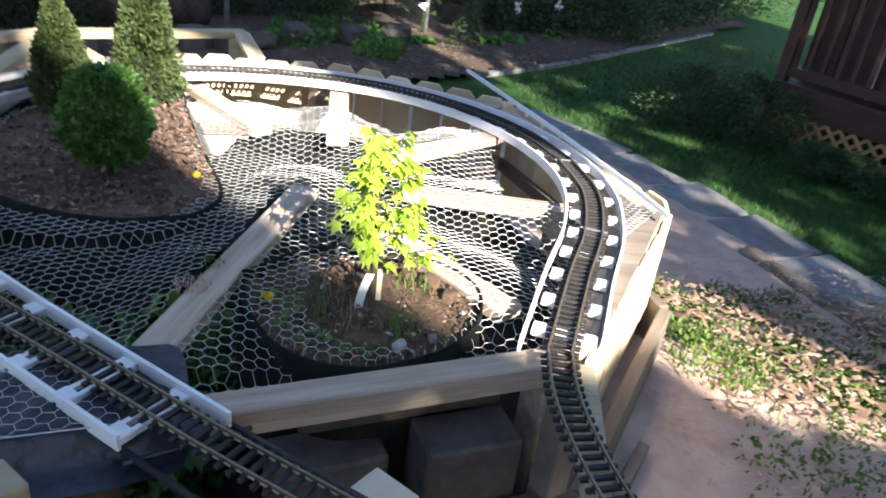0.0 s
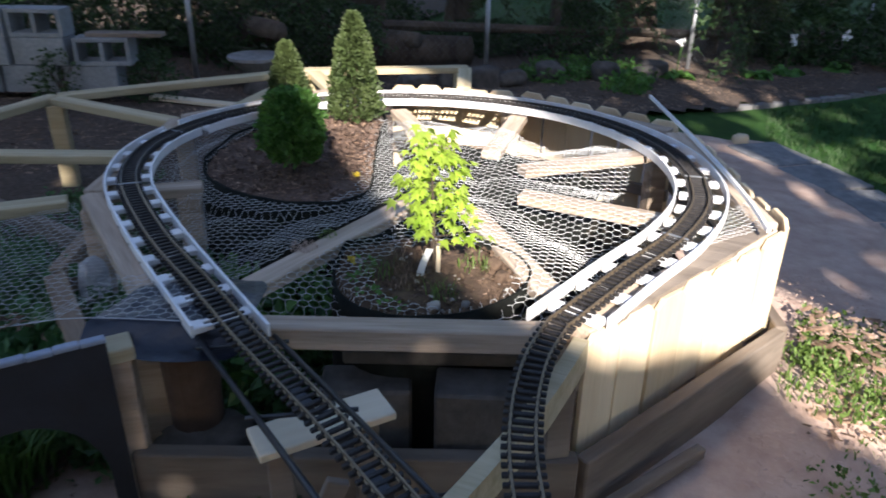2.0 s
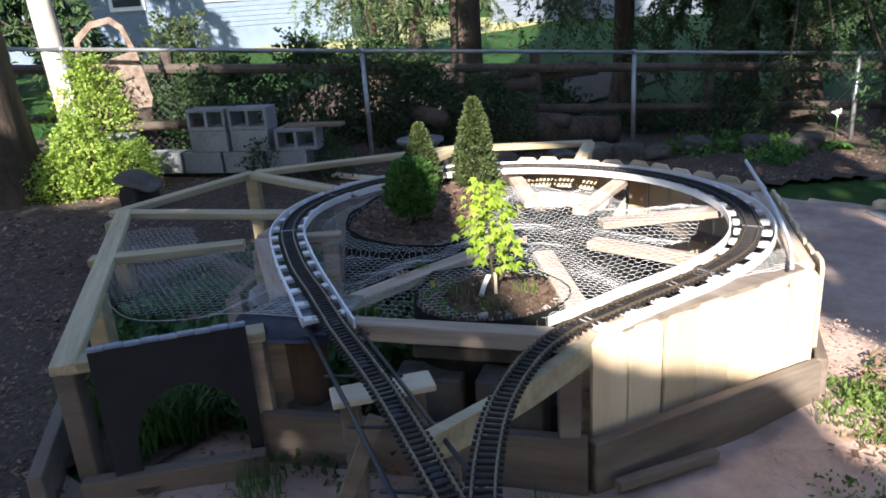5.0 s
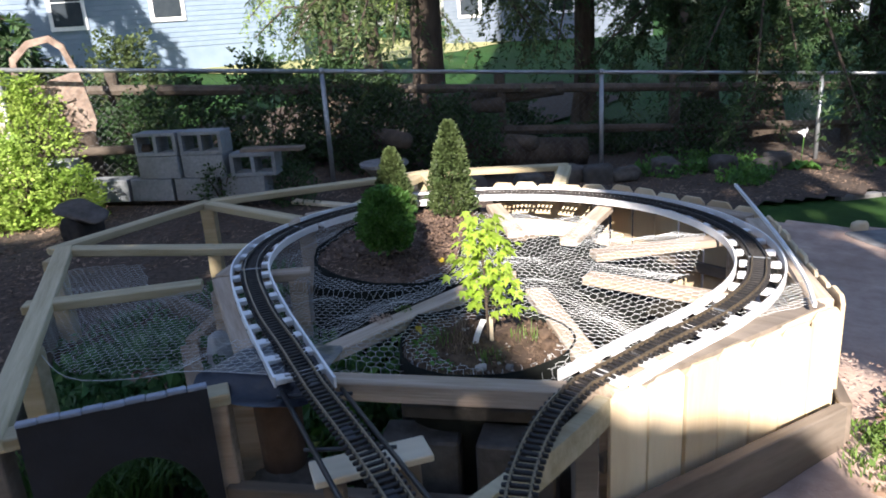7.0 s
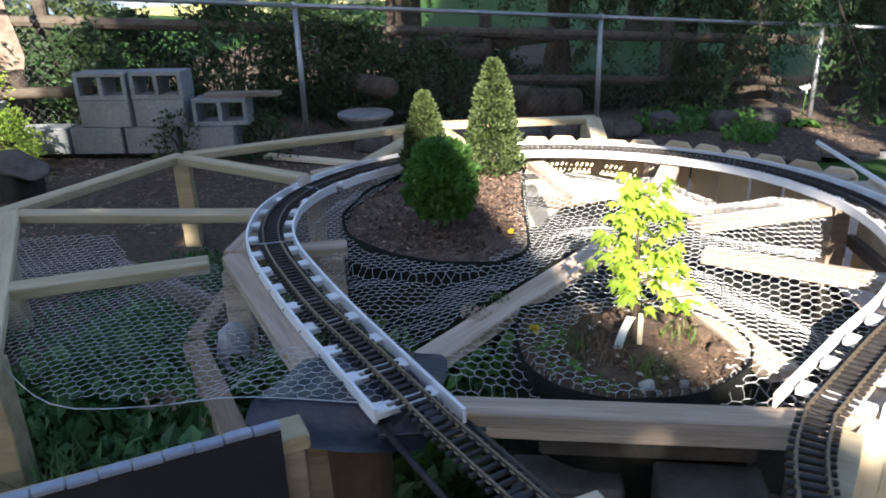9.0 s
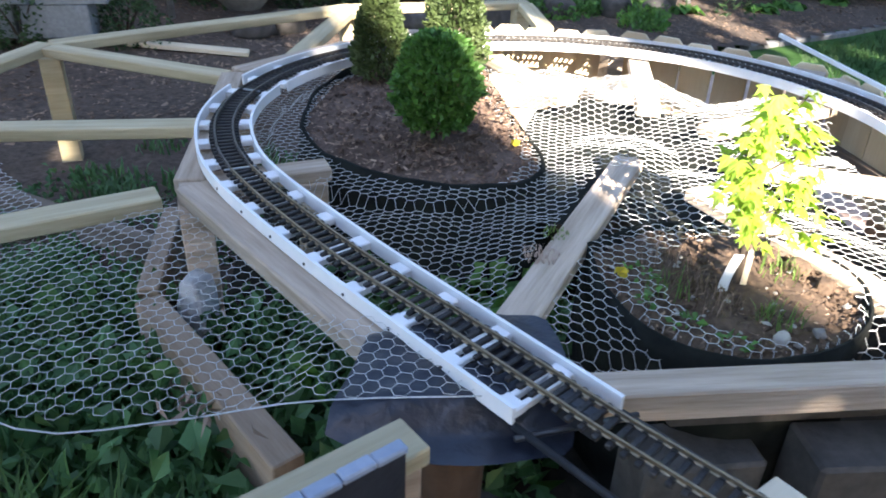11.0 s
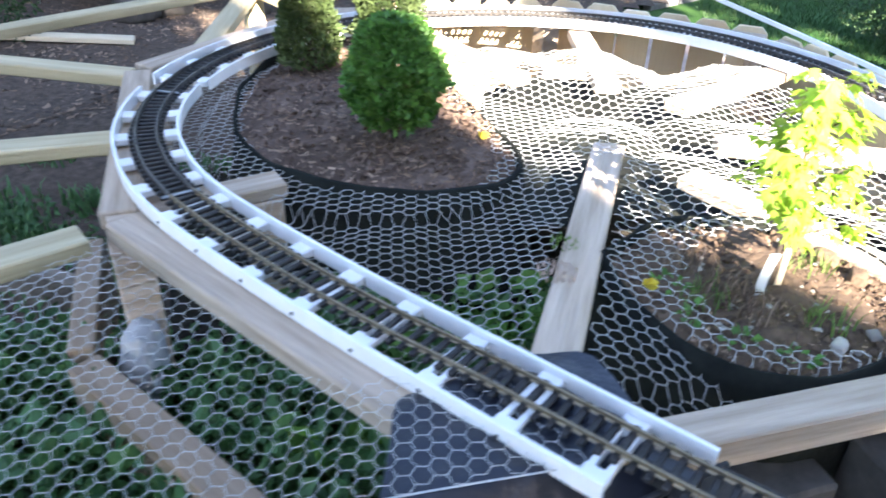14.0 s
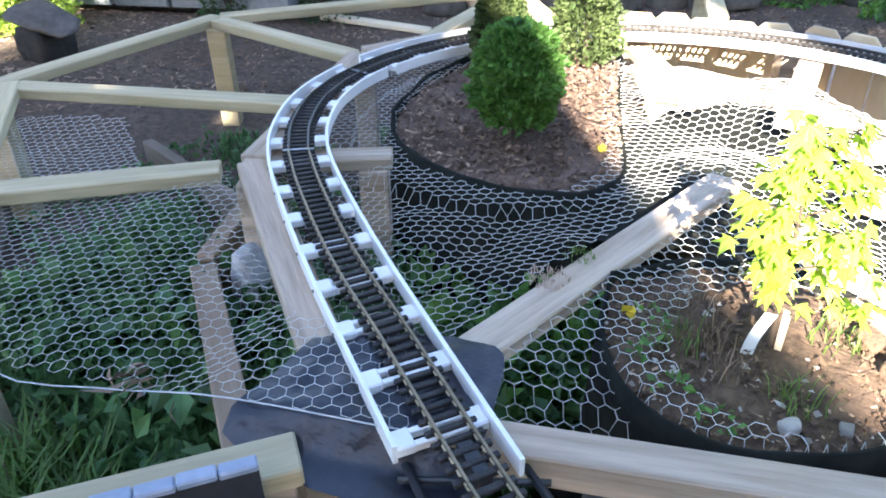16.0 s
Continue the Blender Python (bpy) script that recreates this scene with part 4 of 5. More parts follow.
def bed_net(x, y):
    if not inside([(-0.60, 1.12)] + OCT[1:7] + [(0.32, 1.42)], x, y) or y < 1.27 + 0.42 * (x - 0.1) or y > 3.12 + 0.05 * math.sin(x * 9):
        return False
    if x > 0.34 and y > 2.36 or x > 0.30 and y > 2.9:
        return False
    t1 = ((x + 0.53) * 0.175 + (y - 1.25) * 0.97) / 0.9715
    if 0.05 < t1 < 0.97 and math.hypot(x + 0.53 - 0.175 * t1, y - 1.25 - 0.97 * t1) < 0.05:
        return False
    if inside(POT1, x - 0.04, y + 0.05) and inside(POT1, x + 0.05, y + 0.02):
        return False
    if math.hypot((x + 0.02) / 0.205, (y - 1.635) / 0.215) < 1:
        return False
    return True


OFF = (-0.5, 2.3)
netting("wire_netting", bed_net, net_z, radians(8), -2.0, 1.0, 1.0, 3.3, "galvanised hexagonal wire netting draped over the bed's spokes")
WESTPOLY = [(-0.46, 1.06), (-0.56, 1.03), (-0.80, 0.95), (-1.05, 0.88), (-1.30, 0.80), (-1.75, 0.92), (-2.12, 1.16), (-1.55, 1.64), (-0.84, 1.20), (-0.62, 1.26)]
OFF = (-1.4, 1.2)
netting("wire_netting", lambda x, y: inside(WESTPOLY, x, y), lambda x, y: 0.475 + 0.054 * min(max((x + 0.96) / 0.13, 0), 1) + 0.015 * noise.noise((x * 3, y * 3, 0)) * (0.2 if x > -0.85 else 1) - 0.10 * max(0, -(x + 1.5)) - 0.12 * max(0, 0.95 - y), radians(8), -2.3, -0.4, 0.6, 1.8, "galvanised hexagonal wire netting over the weeds beside the track", r=0.00075)
WEST2 = [(-1.56, 1.66), (-2.14, 1.18), (-2.70, 1.62), (-1.85, 2.02)]
OFF = (-2.0, 1.7)
netting("wire_netting", lambda x, y: inside(WEST2, x, y) and (x + 1.9) * 0.5 + (y - 1.55) * 0.86 < 0.03, lambda x, y: 0.40 + 0.03 * noise.noise((x * 3, y * 3, 0)), radians(8), -2.8, -1.5, 1.1, 2.1, "loose galvanised wire netting hanging inside the extension frame")
# selvedge wire along the front of the west netting
bm = bmesh.new()
sel = spline([(-0.47, 1.065, 0.528), (-0.80, 0.955, 0.518), (-1.05, 0.885, 0.462), (-1.30, 0.80, 0.452), (-1.75, 0.92, 0.435)], 0.08)
for i in range(len(sel) - 1):
    add_tube(bm, sel[i], sel[i + 1], 0.0016, seg=5)
tagged(part("netting_edge", bm, WIRE), "bent galvanised edge wire of the netting", "wire")

# ---- black plastic sheet over the front corner ----
SHEETPOLY = [(-0.765, 0.925), (-0.77, 1.06), (-0.765, 1.19), (-0.63, 1.285), (-0.50, 1.335), (-0.43, 1.29), (-0.355, 1.05), (-0.42, 0.985), (-0.53, 0.935), (-0.66, 0.915)]
rim = spline([(x, y, 0) for x, y in SHEETPOLY + SHEETPOLY[:1]], 0.03)[:-1]
mid_s = sum(rim, Vector()) / len(rim)
verts, faces, n = [], [], len(rim)
for r in range(15):
    for p in rim:
        q = p.lerp(mid_s, r / 15)
        x, y = q.x, q.y
        fx = max(0, (0.99 + 0.44 * (x + 0.72)) - y)
        back = max(0, y - (1.14 + 0.42 * (x + 0.72)))
        side = max(0, -0.70 - x)
        z = DECK + 0.011 - 0.9 * max(0, fx - 0.012) - 0.25 * max(0, back - 0.06) - 0.1 * side + (0.006 * noise.noise((x * 14, y * 14, 3)) + 0.004 * noise.noise((x * 34, y * 20, 6))) * (1 + 10 * (fx + back + side))
        verts.append((x, y, max(z, 0.468)))
verts.append((mid_s.x, mid_s.y, DECK + 0.012))
for r in range(14):
    for i in range(n):
        faces.append((r * n + i, r * n + (i + 1) % n, (r + 1) * n + (i + 1) % n, (r + 1) * n + i))
for i in range(n):
    faces.append((14 * n + i, 14 * n + (i + 1) % n, 15 * n))
tagged(pieces("plastic_sheet", verts, faces, SHEET, soft=True), "creased black plastic sheet folded over the front corner", "plastic sheet")

# loose white strip and roofing felt on the east corner
rod = spline([(0.88, 2.26, 0.548), (0.80, 2.55, 0.545), (0.62, 3.02, 0.551), (0.36, 3.60, 0.565), (0.24, 3.86, 0.572)], 0.06)
v, f = sweep([tuple(p) for p in rod], [(-0.006, 0), (0.006, 0), (0.006, 0.016), (-0.006, 0.016)])
tagged(pieces("pvc_strip", v, f, PVC), "loose bent white PVC strip lying along the deck edge", "strip")
corner = [(0.50, 1.50), (0.90, 2.38), (0.84, 2.44), (0.66, 2.10), (0.58, 1.82)]
bm = bmesh.new()
vs = [bm.verts.new((x, y, DECK + 0.006)) for x, y in corner]
fc = bm.faces.new(vs)
ex = bmesh.ops.extrude_face_region(bm, geom=[fc])
bmesh.ops.translate(bm, vec=(0, 0, -0.018), verts=[g for g in ex["geom"] if isinstance(g, bmesh.types.BMVert)])
bmesh.ops.recalc_face_normals(bm, faces=bm.faces)
tagged(part("deck_board", bm, BROWNWOOD), "weathered board filling the corner beside the track", "deck board")
OFF = (0.75, 2.1)
netting("wire_netting", lambda x, y: inside([(0.66, 2.05), (0.88, 2.36), (0.80, 2.60), (0.74, 2.50)], x, y), lambda x, y: DECK + 0.016 + 0.006 * noise.noise((x * 12, y * 12, 5)), radians(25), 0.5, 1.0, 1.5, 2.7, "loose patch of galvanised wire netting on the corner board", cell=0.026)

# ---- weeds, grass, litter on the ground near the bed ----
def weeds(name, count, area, size, mat, label, seed, zmax=0.08, base=0.0):
    def place(rg):
        while True:
            x, y = rg.uniform(area[0], area[1]), rg.uniform(area[2], area[3])
            if noise.noise((x * 2.2, y * 2.2, seed)) > -0.15 - (0.3 if mat is WEEDLEAF else 0):
                break
        return (x, y, ground_z(x, y) + base + rg.random() ** 2 * zmax), (0, 0, 0.5)
    v, f = leaves(count, place, size, seed, 1.0, 1.5)
    return tagged(pieces(name, v, f, mat), label, "weeds", kind="stuff")


weeds("weeds", 10000, (-2.15, -0.7, 0.92, 1.75), 0.042, WEEDLEAF, "broad-leaved green weeds growing under the netting", 31, 0.16)
weeds("weeds", 3500, (-1.3, -0.4, 1.2, 2.05), 0.06, WEEDLEAF, "dark green weeds in the shade inside the bed", 32, 0.22)
weeds("weeds", 1500, (-2.75, -1.65, 1.4, 2.5), 0.03, WEEDLEAF, "low green weeds inside the extension frame", 33, 0.05)
rgw = random.Random(21)
for k in range(46):
    x, y = rgw.uniform(-2.7, -1.7), rgw.uniform(1.5, 2.95)
    if noise.noise((x * 2.4, y * 2.4, 6)) > -0.1:
        tuft("grass_tuft", (x, y, ground_z(x, y) - 0.005), 45, 0.085, 0.06 + 0.07 * rgw.random(), WEEDLEAF, 500 + k, "green weed tuft on the bare soil inside the frame", "grass", "frame tufts", 0.006)
weeds("weeds", 160, (-0.9, -0.1, 0.85, 1.2), 0.035, DARKLEAF, "dark weeds under the bridge frame", 34, 0.07)
weeds("weeds", 1500, (-2.1, -0.72, 0.98, 1.6), 0.085, WEEDLEAF, "large-leaved green weeds pushing up under the netting", 35, 0.20)
weeds("weeds", 900, (-1.1, -0.45, 1.3, 2.0), 0.08, LEAF, "large-leaved green weeds in the open bed", 36, 0.24)
BLADES = material("long_grass", (0.05, 0.12, 0.02), (0.09, 0.18, 0.035), 0.6, 4, spread=0.3, backlit=0.3)
for k in range(16):
    rgk = random.Random(k)
    tuft("long_grass", (-0.95 - 0.5 * rgk.random(), 0.62 + 0.25 * rgk.random(), -0.02), 60, 0.24, 0.10, BLADES, 50 + k, "long green grass tuft behind the tunnel front", "grass", "grass tufts", 0.005)
for k, (x, y) in enumerate(((-0.35, 0.62), (-0.50, 0.75), (-0.15, 0.55), (0.45, 1.1), (0.35, 0.95), (-0.25, 0.45))):
    tuft("long_grass", (x, y, -0.02), 70, 0.12, 0.10, BLADES, 80 + k, "dark green grass tuft on the shaded dirt", "grass", "grass tufts", 0.003)
rgt = random.Random(9)
for k in range(30):
    x, y = 1.05 + 1.5 * rgt.random(), 1.0 + 2.2 * rgt.random()
    if (x - 0.95) * 0.9 - (y - 2.3) * 0.43 < 0.12 or (x - 1.75) * 0.80 + (y - 3.3) * 0.60 > 0:
        continue
    tuft("grass_tuft", (x, y, ground_z(x, y) - 0.015), 70 + rgt.randrange(60), 0.034, 0.08 + 0.12 * rgt.random(), BLADE, 100 + k, "small sunlit weed tuft in the red dirt", "grass", "dirt tufts", 0.004)


for k in range(30):
    t, w = rgt.random(), rgt.uniform(-0.22, 0.2)
    x, y = 1.12 + 0.95 * t + 0.45 * w, 2.68 - 0.42 * t + 0.9 * w
    tuft("grass_tuft", (x, y, ground_z(x, y) - 0.012), 60, 0.036, 0.06 + 0.08 * rgt.random(), BLADE, 160 + k, "leafy weed tuft in the sunlit dirt", "grass", "dirt tufts", 0.006)
chips("dry_straw", 700, lambda rg: (1.1 + 1.1 * rg.random(), 2.0 + 0.9 * rg.random(), -0.02), 0.02, CHIP, "dry straw bits scattered in the dirt", "straw", 12)


def litter_place(rg):
    x, y = rg.uniform(-6.5, 3.0), rg.uniform(-1.2, 11.0)
    ok = (x < -2.0 + 0.3 * math.sin(y * 3) or y > 4.0 or x < -1.0 and y < 0.05 - (x + 0.98) * 0.71) and 0.695 * 0 - 0.719 * (x + 3.72) + 0.695 * (y - 4.88) < 0.4 and 0.774 * x - 0.633 * y + 4.02 < -0.1 and (0.88 * x + 0.48 * y < 3.5 or y > 6.3)
    return (x, y, ground_z(x, y) - 0.005) if ok else (0, 0, None)


chips("leaf_litter", 26000, litter_place, 0.015, LITTER, "dry fallen leaves and bark over the mulch", "leaf litter", 7)
chips("leaf_litter", 7000, lambda rg: (lambda x, y: (x, y, ground_z(x, y) - 0.004) if y < 0.1 - (x + 1.0) * 0.71 else (0, 0, None))(rg.uniform(-4.2, -1.05), rg.uniform(-0.6, 2.2)), 0.014, LITTER, "dry fallen leaves over the mulch beside the frame", "leaf litter", 17)
chips("leaf_litter", 900, lambda rg: (rg.uniform(-2.0, 1.3), rg.uniform(0.0, 1.2), -0.018), 0.012, LITTER, "dry bits scattered on the dirt", "leaf litter", 8)
weeds("weeds", 2600, (1.1, 2.5, 1.7, 3.0), 0.026, BLADE, "low leafy weeds spread over the sunlit dirt", 37, 0.03)
chips("gravel", 6000, lambda rg: (rg.uniform(0.9, 3.0), rg.uniform(0.2, 3.2), -0.020), 0.009, DIRT, "small stones and clods on the red dirt", "gravel", 9)
v, f = leaves(14, lambda rg: ((rg.normal() * 0.03, rg.normal() * 0.03, 0.0), (0.4, -1, 0.1)), 0.09, 77, 0.6, 6)
o = pieces("dry_leaf", v, f, LITTER)
o.matrix_world = pose(-1.03, 0.96, 0.455)
tagged(o, "curled dry brown leaf caught on the netting", "leaf", "fallen leaves")

# ---- chain-link fence ----
FU, FN, FL = Vector((0.695, 0.719)), Vector((-0.719, 0.695)), Vector((-3.72, 4.88))


def fence_at(s, off=0.0):
    p = FL + FU * s + FN * off
    return p.x, p.y


fence = tagged(empty("chain_link_fence", (*fence_at(0), 0)), "grey galvanised chain-link fence behind the mulch bed", "fence", kind="")
finv = fence.matrix_world.inverted()
S_POSTS = (-5.5, -2.75, 0.0, 2.79, 5.35, 8.1, 10.9)


def rail_top(s):
    return 1.155 - 0.08 * s


for s in S_POSTS:
    x, y = fence_at(s)
    bm = add_tube(bmesh.new(), finv @ Vector((x, y, ground_z(x, y) - 0.1)), finv @ Vector((x, y, rail_top(s) - 0.005)), 0.024, seg=12)
    add_tube(bm, finv @ Vector((x, y, rail_top(s) - 0.02)), finv @ Vector((x, y, rail_top(s) + 0.03)), 0.03, 0.02, 12)
    part("fence_post", bm, STEEL, fence, soft=True)
for a, b in zip(S_POSTS[:-1], S_POSTS[1:]):
    pa, pb = Vector((*fence_at(a), rail_top(a))), Vector((*fence_at(b), rail_top(b)))
    part("top_rail", add_tube(bmesh.new(), finv @ pa, finv @ pb, 0.019, seg=10), STEEL, fence, soft=True)
    verts, faces = [], []
    c = 0.075
    n = int((b - a) / c)
    rows_n = int(1.12 / c)
    for i in range(n):
        for j in range(rows_n):
            for (du0, dv0, du1, dv1) in ((0, 0.5, 0.5, 1), (0.5, 1, 1, 0.5), (0, 0.5, 0.5, 0), (0.5, 0, 1, 0.5)):
                s0, s1 = a + (i + du0) * c, a + (i + du1) * c
                p = Vector((*fence_at(s0, 0.03), rail_top(s0) - (j + dv0) * c))
                q = Vector((*fence_at(s1, 0.03), rail_top(s1) - (j + dv1) * c))
                k = len(verts)
                off = Vector((FN.x, FN.y, 0)) * 0.0009
                up = Vector((0, 0, 0.0009))
                for e in (p, q):
                    verts += [tuple(finv @ (e + off)), tuple(finv @ (e - off + up)), tuple(finv @ (e - off - up))]
                for m in range(3):
                    faces.append((k + m, k + (m + 1) % 3, k + 3 + (m + 1) % 3, k + 3 + m))
    pieces("mesh_panel", verts, faces, LINK, fence)

# split-rail fence behind it
RAILWOOD = material("old_rail_wood", (0.06, 0.05, 0.04), (0.12, 0.10, 0.08), 0.9, 8, 0.6, 40, stretch=(0.2, 1, 1), spread=0.15)
for s in (-4.7, -2.0, 0.85, 1.85 + 0.1, 4.05, 6.4):
    if s == 0.85:
        continue
    x, y = fence_at(s, 0.8)
    bm = box((0.11, 0.11, 1.15), bevel=0.02)
    o = part("rail_post", bm, RAILWOOD)
    top = 1.09 - 0.075 * s
    o.matrix_world = pose(x, y, top - 0.55, 0, 0, 40)
    tagged(o, "old grey-brown split-rail fence post", "fence post", "split-rail fence")
for a, b, z in ((-6.5, -2.0, 0.0), (-2.0, 1.95, 0.0), (1.95, 4.05, 0.0), (4.05, 8.5, 0.0), (1.95, 4.05, -0.46), (4.05, 8.5, -0.46), (-6.5, -2.0, -0.5)):
    pa, pb = Vector((*fence_at(a, 0.75), 0.93 - 0.075 * a + z)), Vector((*fence_at(b, 0.75), 0.93 - 0.075 * b + z))
    bm = add_tube(bmesh.new(), (0, 0, 0), (0, 0, (pb - pa).length), 0.055, 0.045, 8)
    for vtx in bm.verts:
        vtx.co.x += 0.012 * noise.noise(vtx.co * 5)
    o = part("fence_rail", bm, RAILWOOD)
    o.matrix_world = Matrix.Translation(pa) @ (pb - pa).to_track_quat("Z", "Y").to_matrix().to_4x4()
    tagged(o, "old grey-brown split fence rail", "fence rail", "split-rail fence")

# ---- concrete blocks ----
def hollow_block():
    """0.397 x 0.197 face with two openings, 0.19 deep; openings along y."""
    bm = bmesh.new()
    w, h, d, t = 0.397, 0.197, 0.19, 0.03
    for z in (-h / 2 + t / 2, h / 2 - t / 2):
        add_box(bm, (w, d, t), Matrix.Translation((0, 0, z)), 0.003)
    for x in (-w / 2 + t / 2, 0, w / 2 - t / 2):
        add_box(bm, (t, d, h - 2 * t), Matrix.Translation((x, 0, 0)), 0.0)
    return bm


hollow = hollow_block()
hollow_me = bpy.data.meshes.new("concrete_block")
hollow.to_mesh(hollow_me)
hollow.free()
hollow_me.materials.append(CONCRETE)
solid = box((0.397, 0.19, 0.197), bevel=0.006)
solid_me = bpy.data.meshes.new("concrete_block")
solid.to_mesh(solid_me)
solid.free()
solid_me.materials.append(CONCRETE)
BA, BD = Vector((-4.68, 3.505)), Vector((0.91, 0.41))
rb = random.Random(3)
for s, z, me in ((-0.75, 0, solid_me), (-0.33, 0, solid_me), (0.10, 0, solid_me), (0.52, 0, solid_me), (0.95, 0, solid_me), (0.20, 1, solid_me), (0.62, 1, solid_me), (-0.62, 1, solid_me), (0.20, 2, hollow_me), (0.62, 2, hollow_me), (1.06, 1, hollow_me)):
    p = BA + BD * s
    o = new("concrete_block", me)
    o.matrix_world = pose(p.x, p.y, 0.275 + z * 0.2, 0, 0, 24 + rb.uniform(-4, 4))
    if s < -0.5:
        o.location.x -= 0.12
        o.location.y -= 0.15
    tagged(o, "grey hollow concrete block with two open cores" if me is hollow_me else "grey concrete block in a rough stack", "concrete block", "concrete blocks")
for s, l, z in ((-1.45, 1.55, 0.61),):
    p, q = BA + BD * s, BA + BD * (s + l)
    o = part("log", add_tube(bmesh.new(), (p.x, p.y, z), (q.x, q.y, z + 0.02), 0.045, 0.04, 9), RAILWOOD, soft=True)
    tagged(o, "weathered fence rail lying on the concrete blocks", "log", "logs")
p, q = BA + BD * 0.95, BA + BD * 1.5
tagged(part("board", box((0.55, 0.12, 0.03), pose((p.x + q.x) / 2, (p.y + q.y) / 2, 0.590, 0, 0, 24)), BROWNWOOD), "grey board lying across the hollow block", "board")
# low stone row running on towards the trees
for k in range(11):
    s = 1.0 + k * 0.42 + 0.15 * math.sin(k * 5)
    x, y = fence_at(s - 0.5, -0.35 + 0.1 * math.sin(k * 2.0))
    stone((x, y, ground_z(x, y) + 0.06), (0.30, 0.2, 0.16 + 0.05 * (k % 3)), 40 + k, ROCK, "rough grey stone in the low row along the fence", "stone", "stone row", 45)
slab = stone((-4.14, 2.56, 0.34), (0.40, 0.24, 0.045), 90, ROCK, "flat grey slab tilted on a dark rock", "stone", "bed stones")
slab.matrix_world = pose(-4.14, 2.56, 0.345, 8, 16, 10)
stone((-4.20, 2.56, 0.18), (0.26, 0.24, 0.30), 91, BLACKROCK, "dark upright rock under a flat slab", "stone", "bed stones", 20)
beam("board", (-3.6, 4.2, ground_z(-3.6, 4.2) + 0.03), (-2.9, 4.5, ground_z(-2.9, 4.5) + 0.03), 0.10, 0.03, PALEWOOD, "pale board lying on the mulch", "board")

# logs behind the bed
log = part("log", add_tube(bmesh.new(), (-3.10, 6.25, 0.15), (-2.0, 7.0, 0.10), 0.17, 0.15, 14), BARK, soft=True)
tagged(log, "thick dark brown log lying before the fence", "log", "logs")
for k in range(6):
    a = Vector(fence_at(-0.4 + 0.4 * k, 1.3 + 0.3 * math.sin(k * 3)))
    b = a + Vector((1.3, 0.9 * math.cos(k * 1.7)))
    z = 0.15 + 0.12 * (k % 5)
    tagged(part("log", add_tube(bmesh.new(), (a.x, a.y, z), (b.x, b.y, z + 0.1), 0.10, 0.08, 10), RAILWOOD, soft=True), "dark log in the brush pile beyond the fence", "log", "logs")
bowl = bmesh.new()
add_tube(bowl, (0, 0, 0), (0, 0, 0.10), 0.12, 0.22, 20)
add_tube(bowl, (0, 0, 0.10), (0, 0, 0.125), 0.235, 0.235, 20)
o = part("stone_bowl", bowl, STONE)
o.matrix_world = pose(-3.25, 5.1, ground_z(-3.25, 5.1) + 0.15)
tagged(o, "shallow grey stone bowl on the stone row", "bowl")

# ---- rusty vehicle door beyond the fence ----
door = tagged(empty("vehicle_door", (-5.50, 3.36, 0.74), 50), "rusty old vehicle door without glass leaning beyond the fence", "vehicle door")
bm = bmesh.new()
prof = [(-0.34, 0.05), (0.26, -0.08), (0.36, 0.06), (0.40, 0.50), (0.37, 0.76), (0.26, 0.87), (0.0, 0.88), (-0.25, 0.78), (-0.36, 0.50)]
hole = [(-0.29, 0.50), (0.33, 0.52), (0.31, 0.73), (0.22, 0.815), (0.0, 0.82), (-0.20, 0.73)]
vs = [bm.verts.new((x, 0, z)) for x, z in prof]
hs = [bm.verts.new((x, 0, z)) for x, z in hole]
ed = [bm.edges.new((vs[i], vs[(i + 1) % len(vs)])) for i in range(len(vs))] + [bm.edges.new((hs[i], hs[(i + 1) % len(hs)])) for i in range(len(hs))]
bmesh.ops.triangle_fill(bm, use_beauty=True, edges=ed)
ex = bmesh.ops.extrude_face_region(bm, geom=bm.faces[:])
bmesh.ops.translate(bm, vec=(0, 0.05, 0), verts=[g for g in ex["geom"] if isinstance(g, bmesh.types.BMVert)])
bmesh.ops.recalc_face_normals(bm, faces=bm.faces)
bmesh.ops.scale(bm, vec=(0.75, 1, 1.0), verts=bm.verts)
part("door_panel", bm, RUST, door)
door.matrix_world = pose(-5.50, 3.36, 0.74, 0, -13, 50)
part("door_handle", box((0.12, 0.02, 0.025), Matrix.Translation((0.12, -0.015, 0.3))), RUST, door)
tagged(part("prop_log", add_tube(bmesh.new(), (-5.55, 3.55, 0.0), (-5.4, 3.40, 0.75), 0.14, 0.13, 10), BARK, soft=True), "cut stump propping up the rusty door", "stump")


# ---- trees ----
def trunk_mesh(r, h, seed, lean=(0, 0)):
    verts, faces = [], []
    n, rows_n = 20, 14
    for j in range(rows_n + 1):
        t = j / rows_n
        rr = r * (1 - 0.45 * t) * (1 + 0.55 * max(0, 1 - t * 9) ** 2)
        for i in range(n):
            a = 2 * math.pi * i / n
            k = rr * (1 + 0.10 * noise.noise((math.cos(a) * 2 + seed, math.sin(a) * 2, t * 4)) + 0.05 * noise.noise((math.cos(a) * 7, math.sin(a) * 7 + seed, t * 3)))
            verts.append((k * math.cos(a) + lean[0] * t, k * math.sin(a) + lean[1] * t, h * t - 0.1))
    for j in range(rows_n):
        for i in range(n):
            faces.append((j * n + i, j * n + (i + 1) % n, (j + 1) * n + (i + 1) % n, (j + 1) * n + i))
    return verts, faces


def limb(points, radii, seg=6):
    """One tapered branch through points."""
    bm = bmesh.new()
    rings = []
    for k, p in enumerate(points):
        d = (points[min(k + 1, len(points) - 1)] - points[max(k - 1, 0)]).normalized()
        side = d.cross(Vector((0.3, 0.2, 1))).normalized()
        up = side.cross(d)
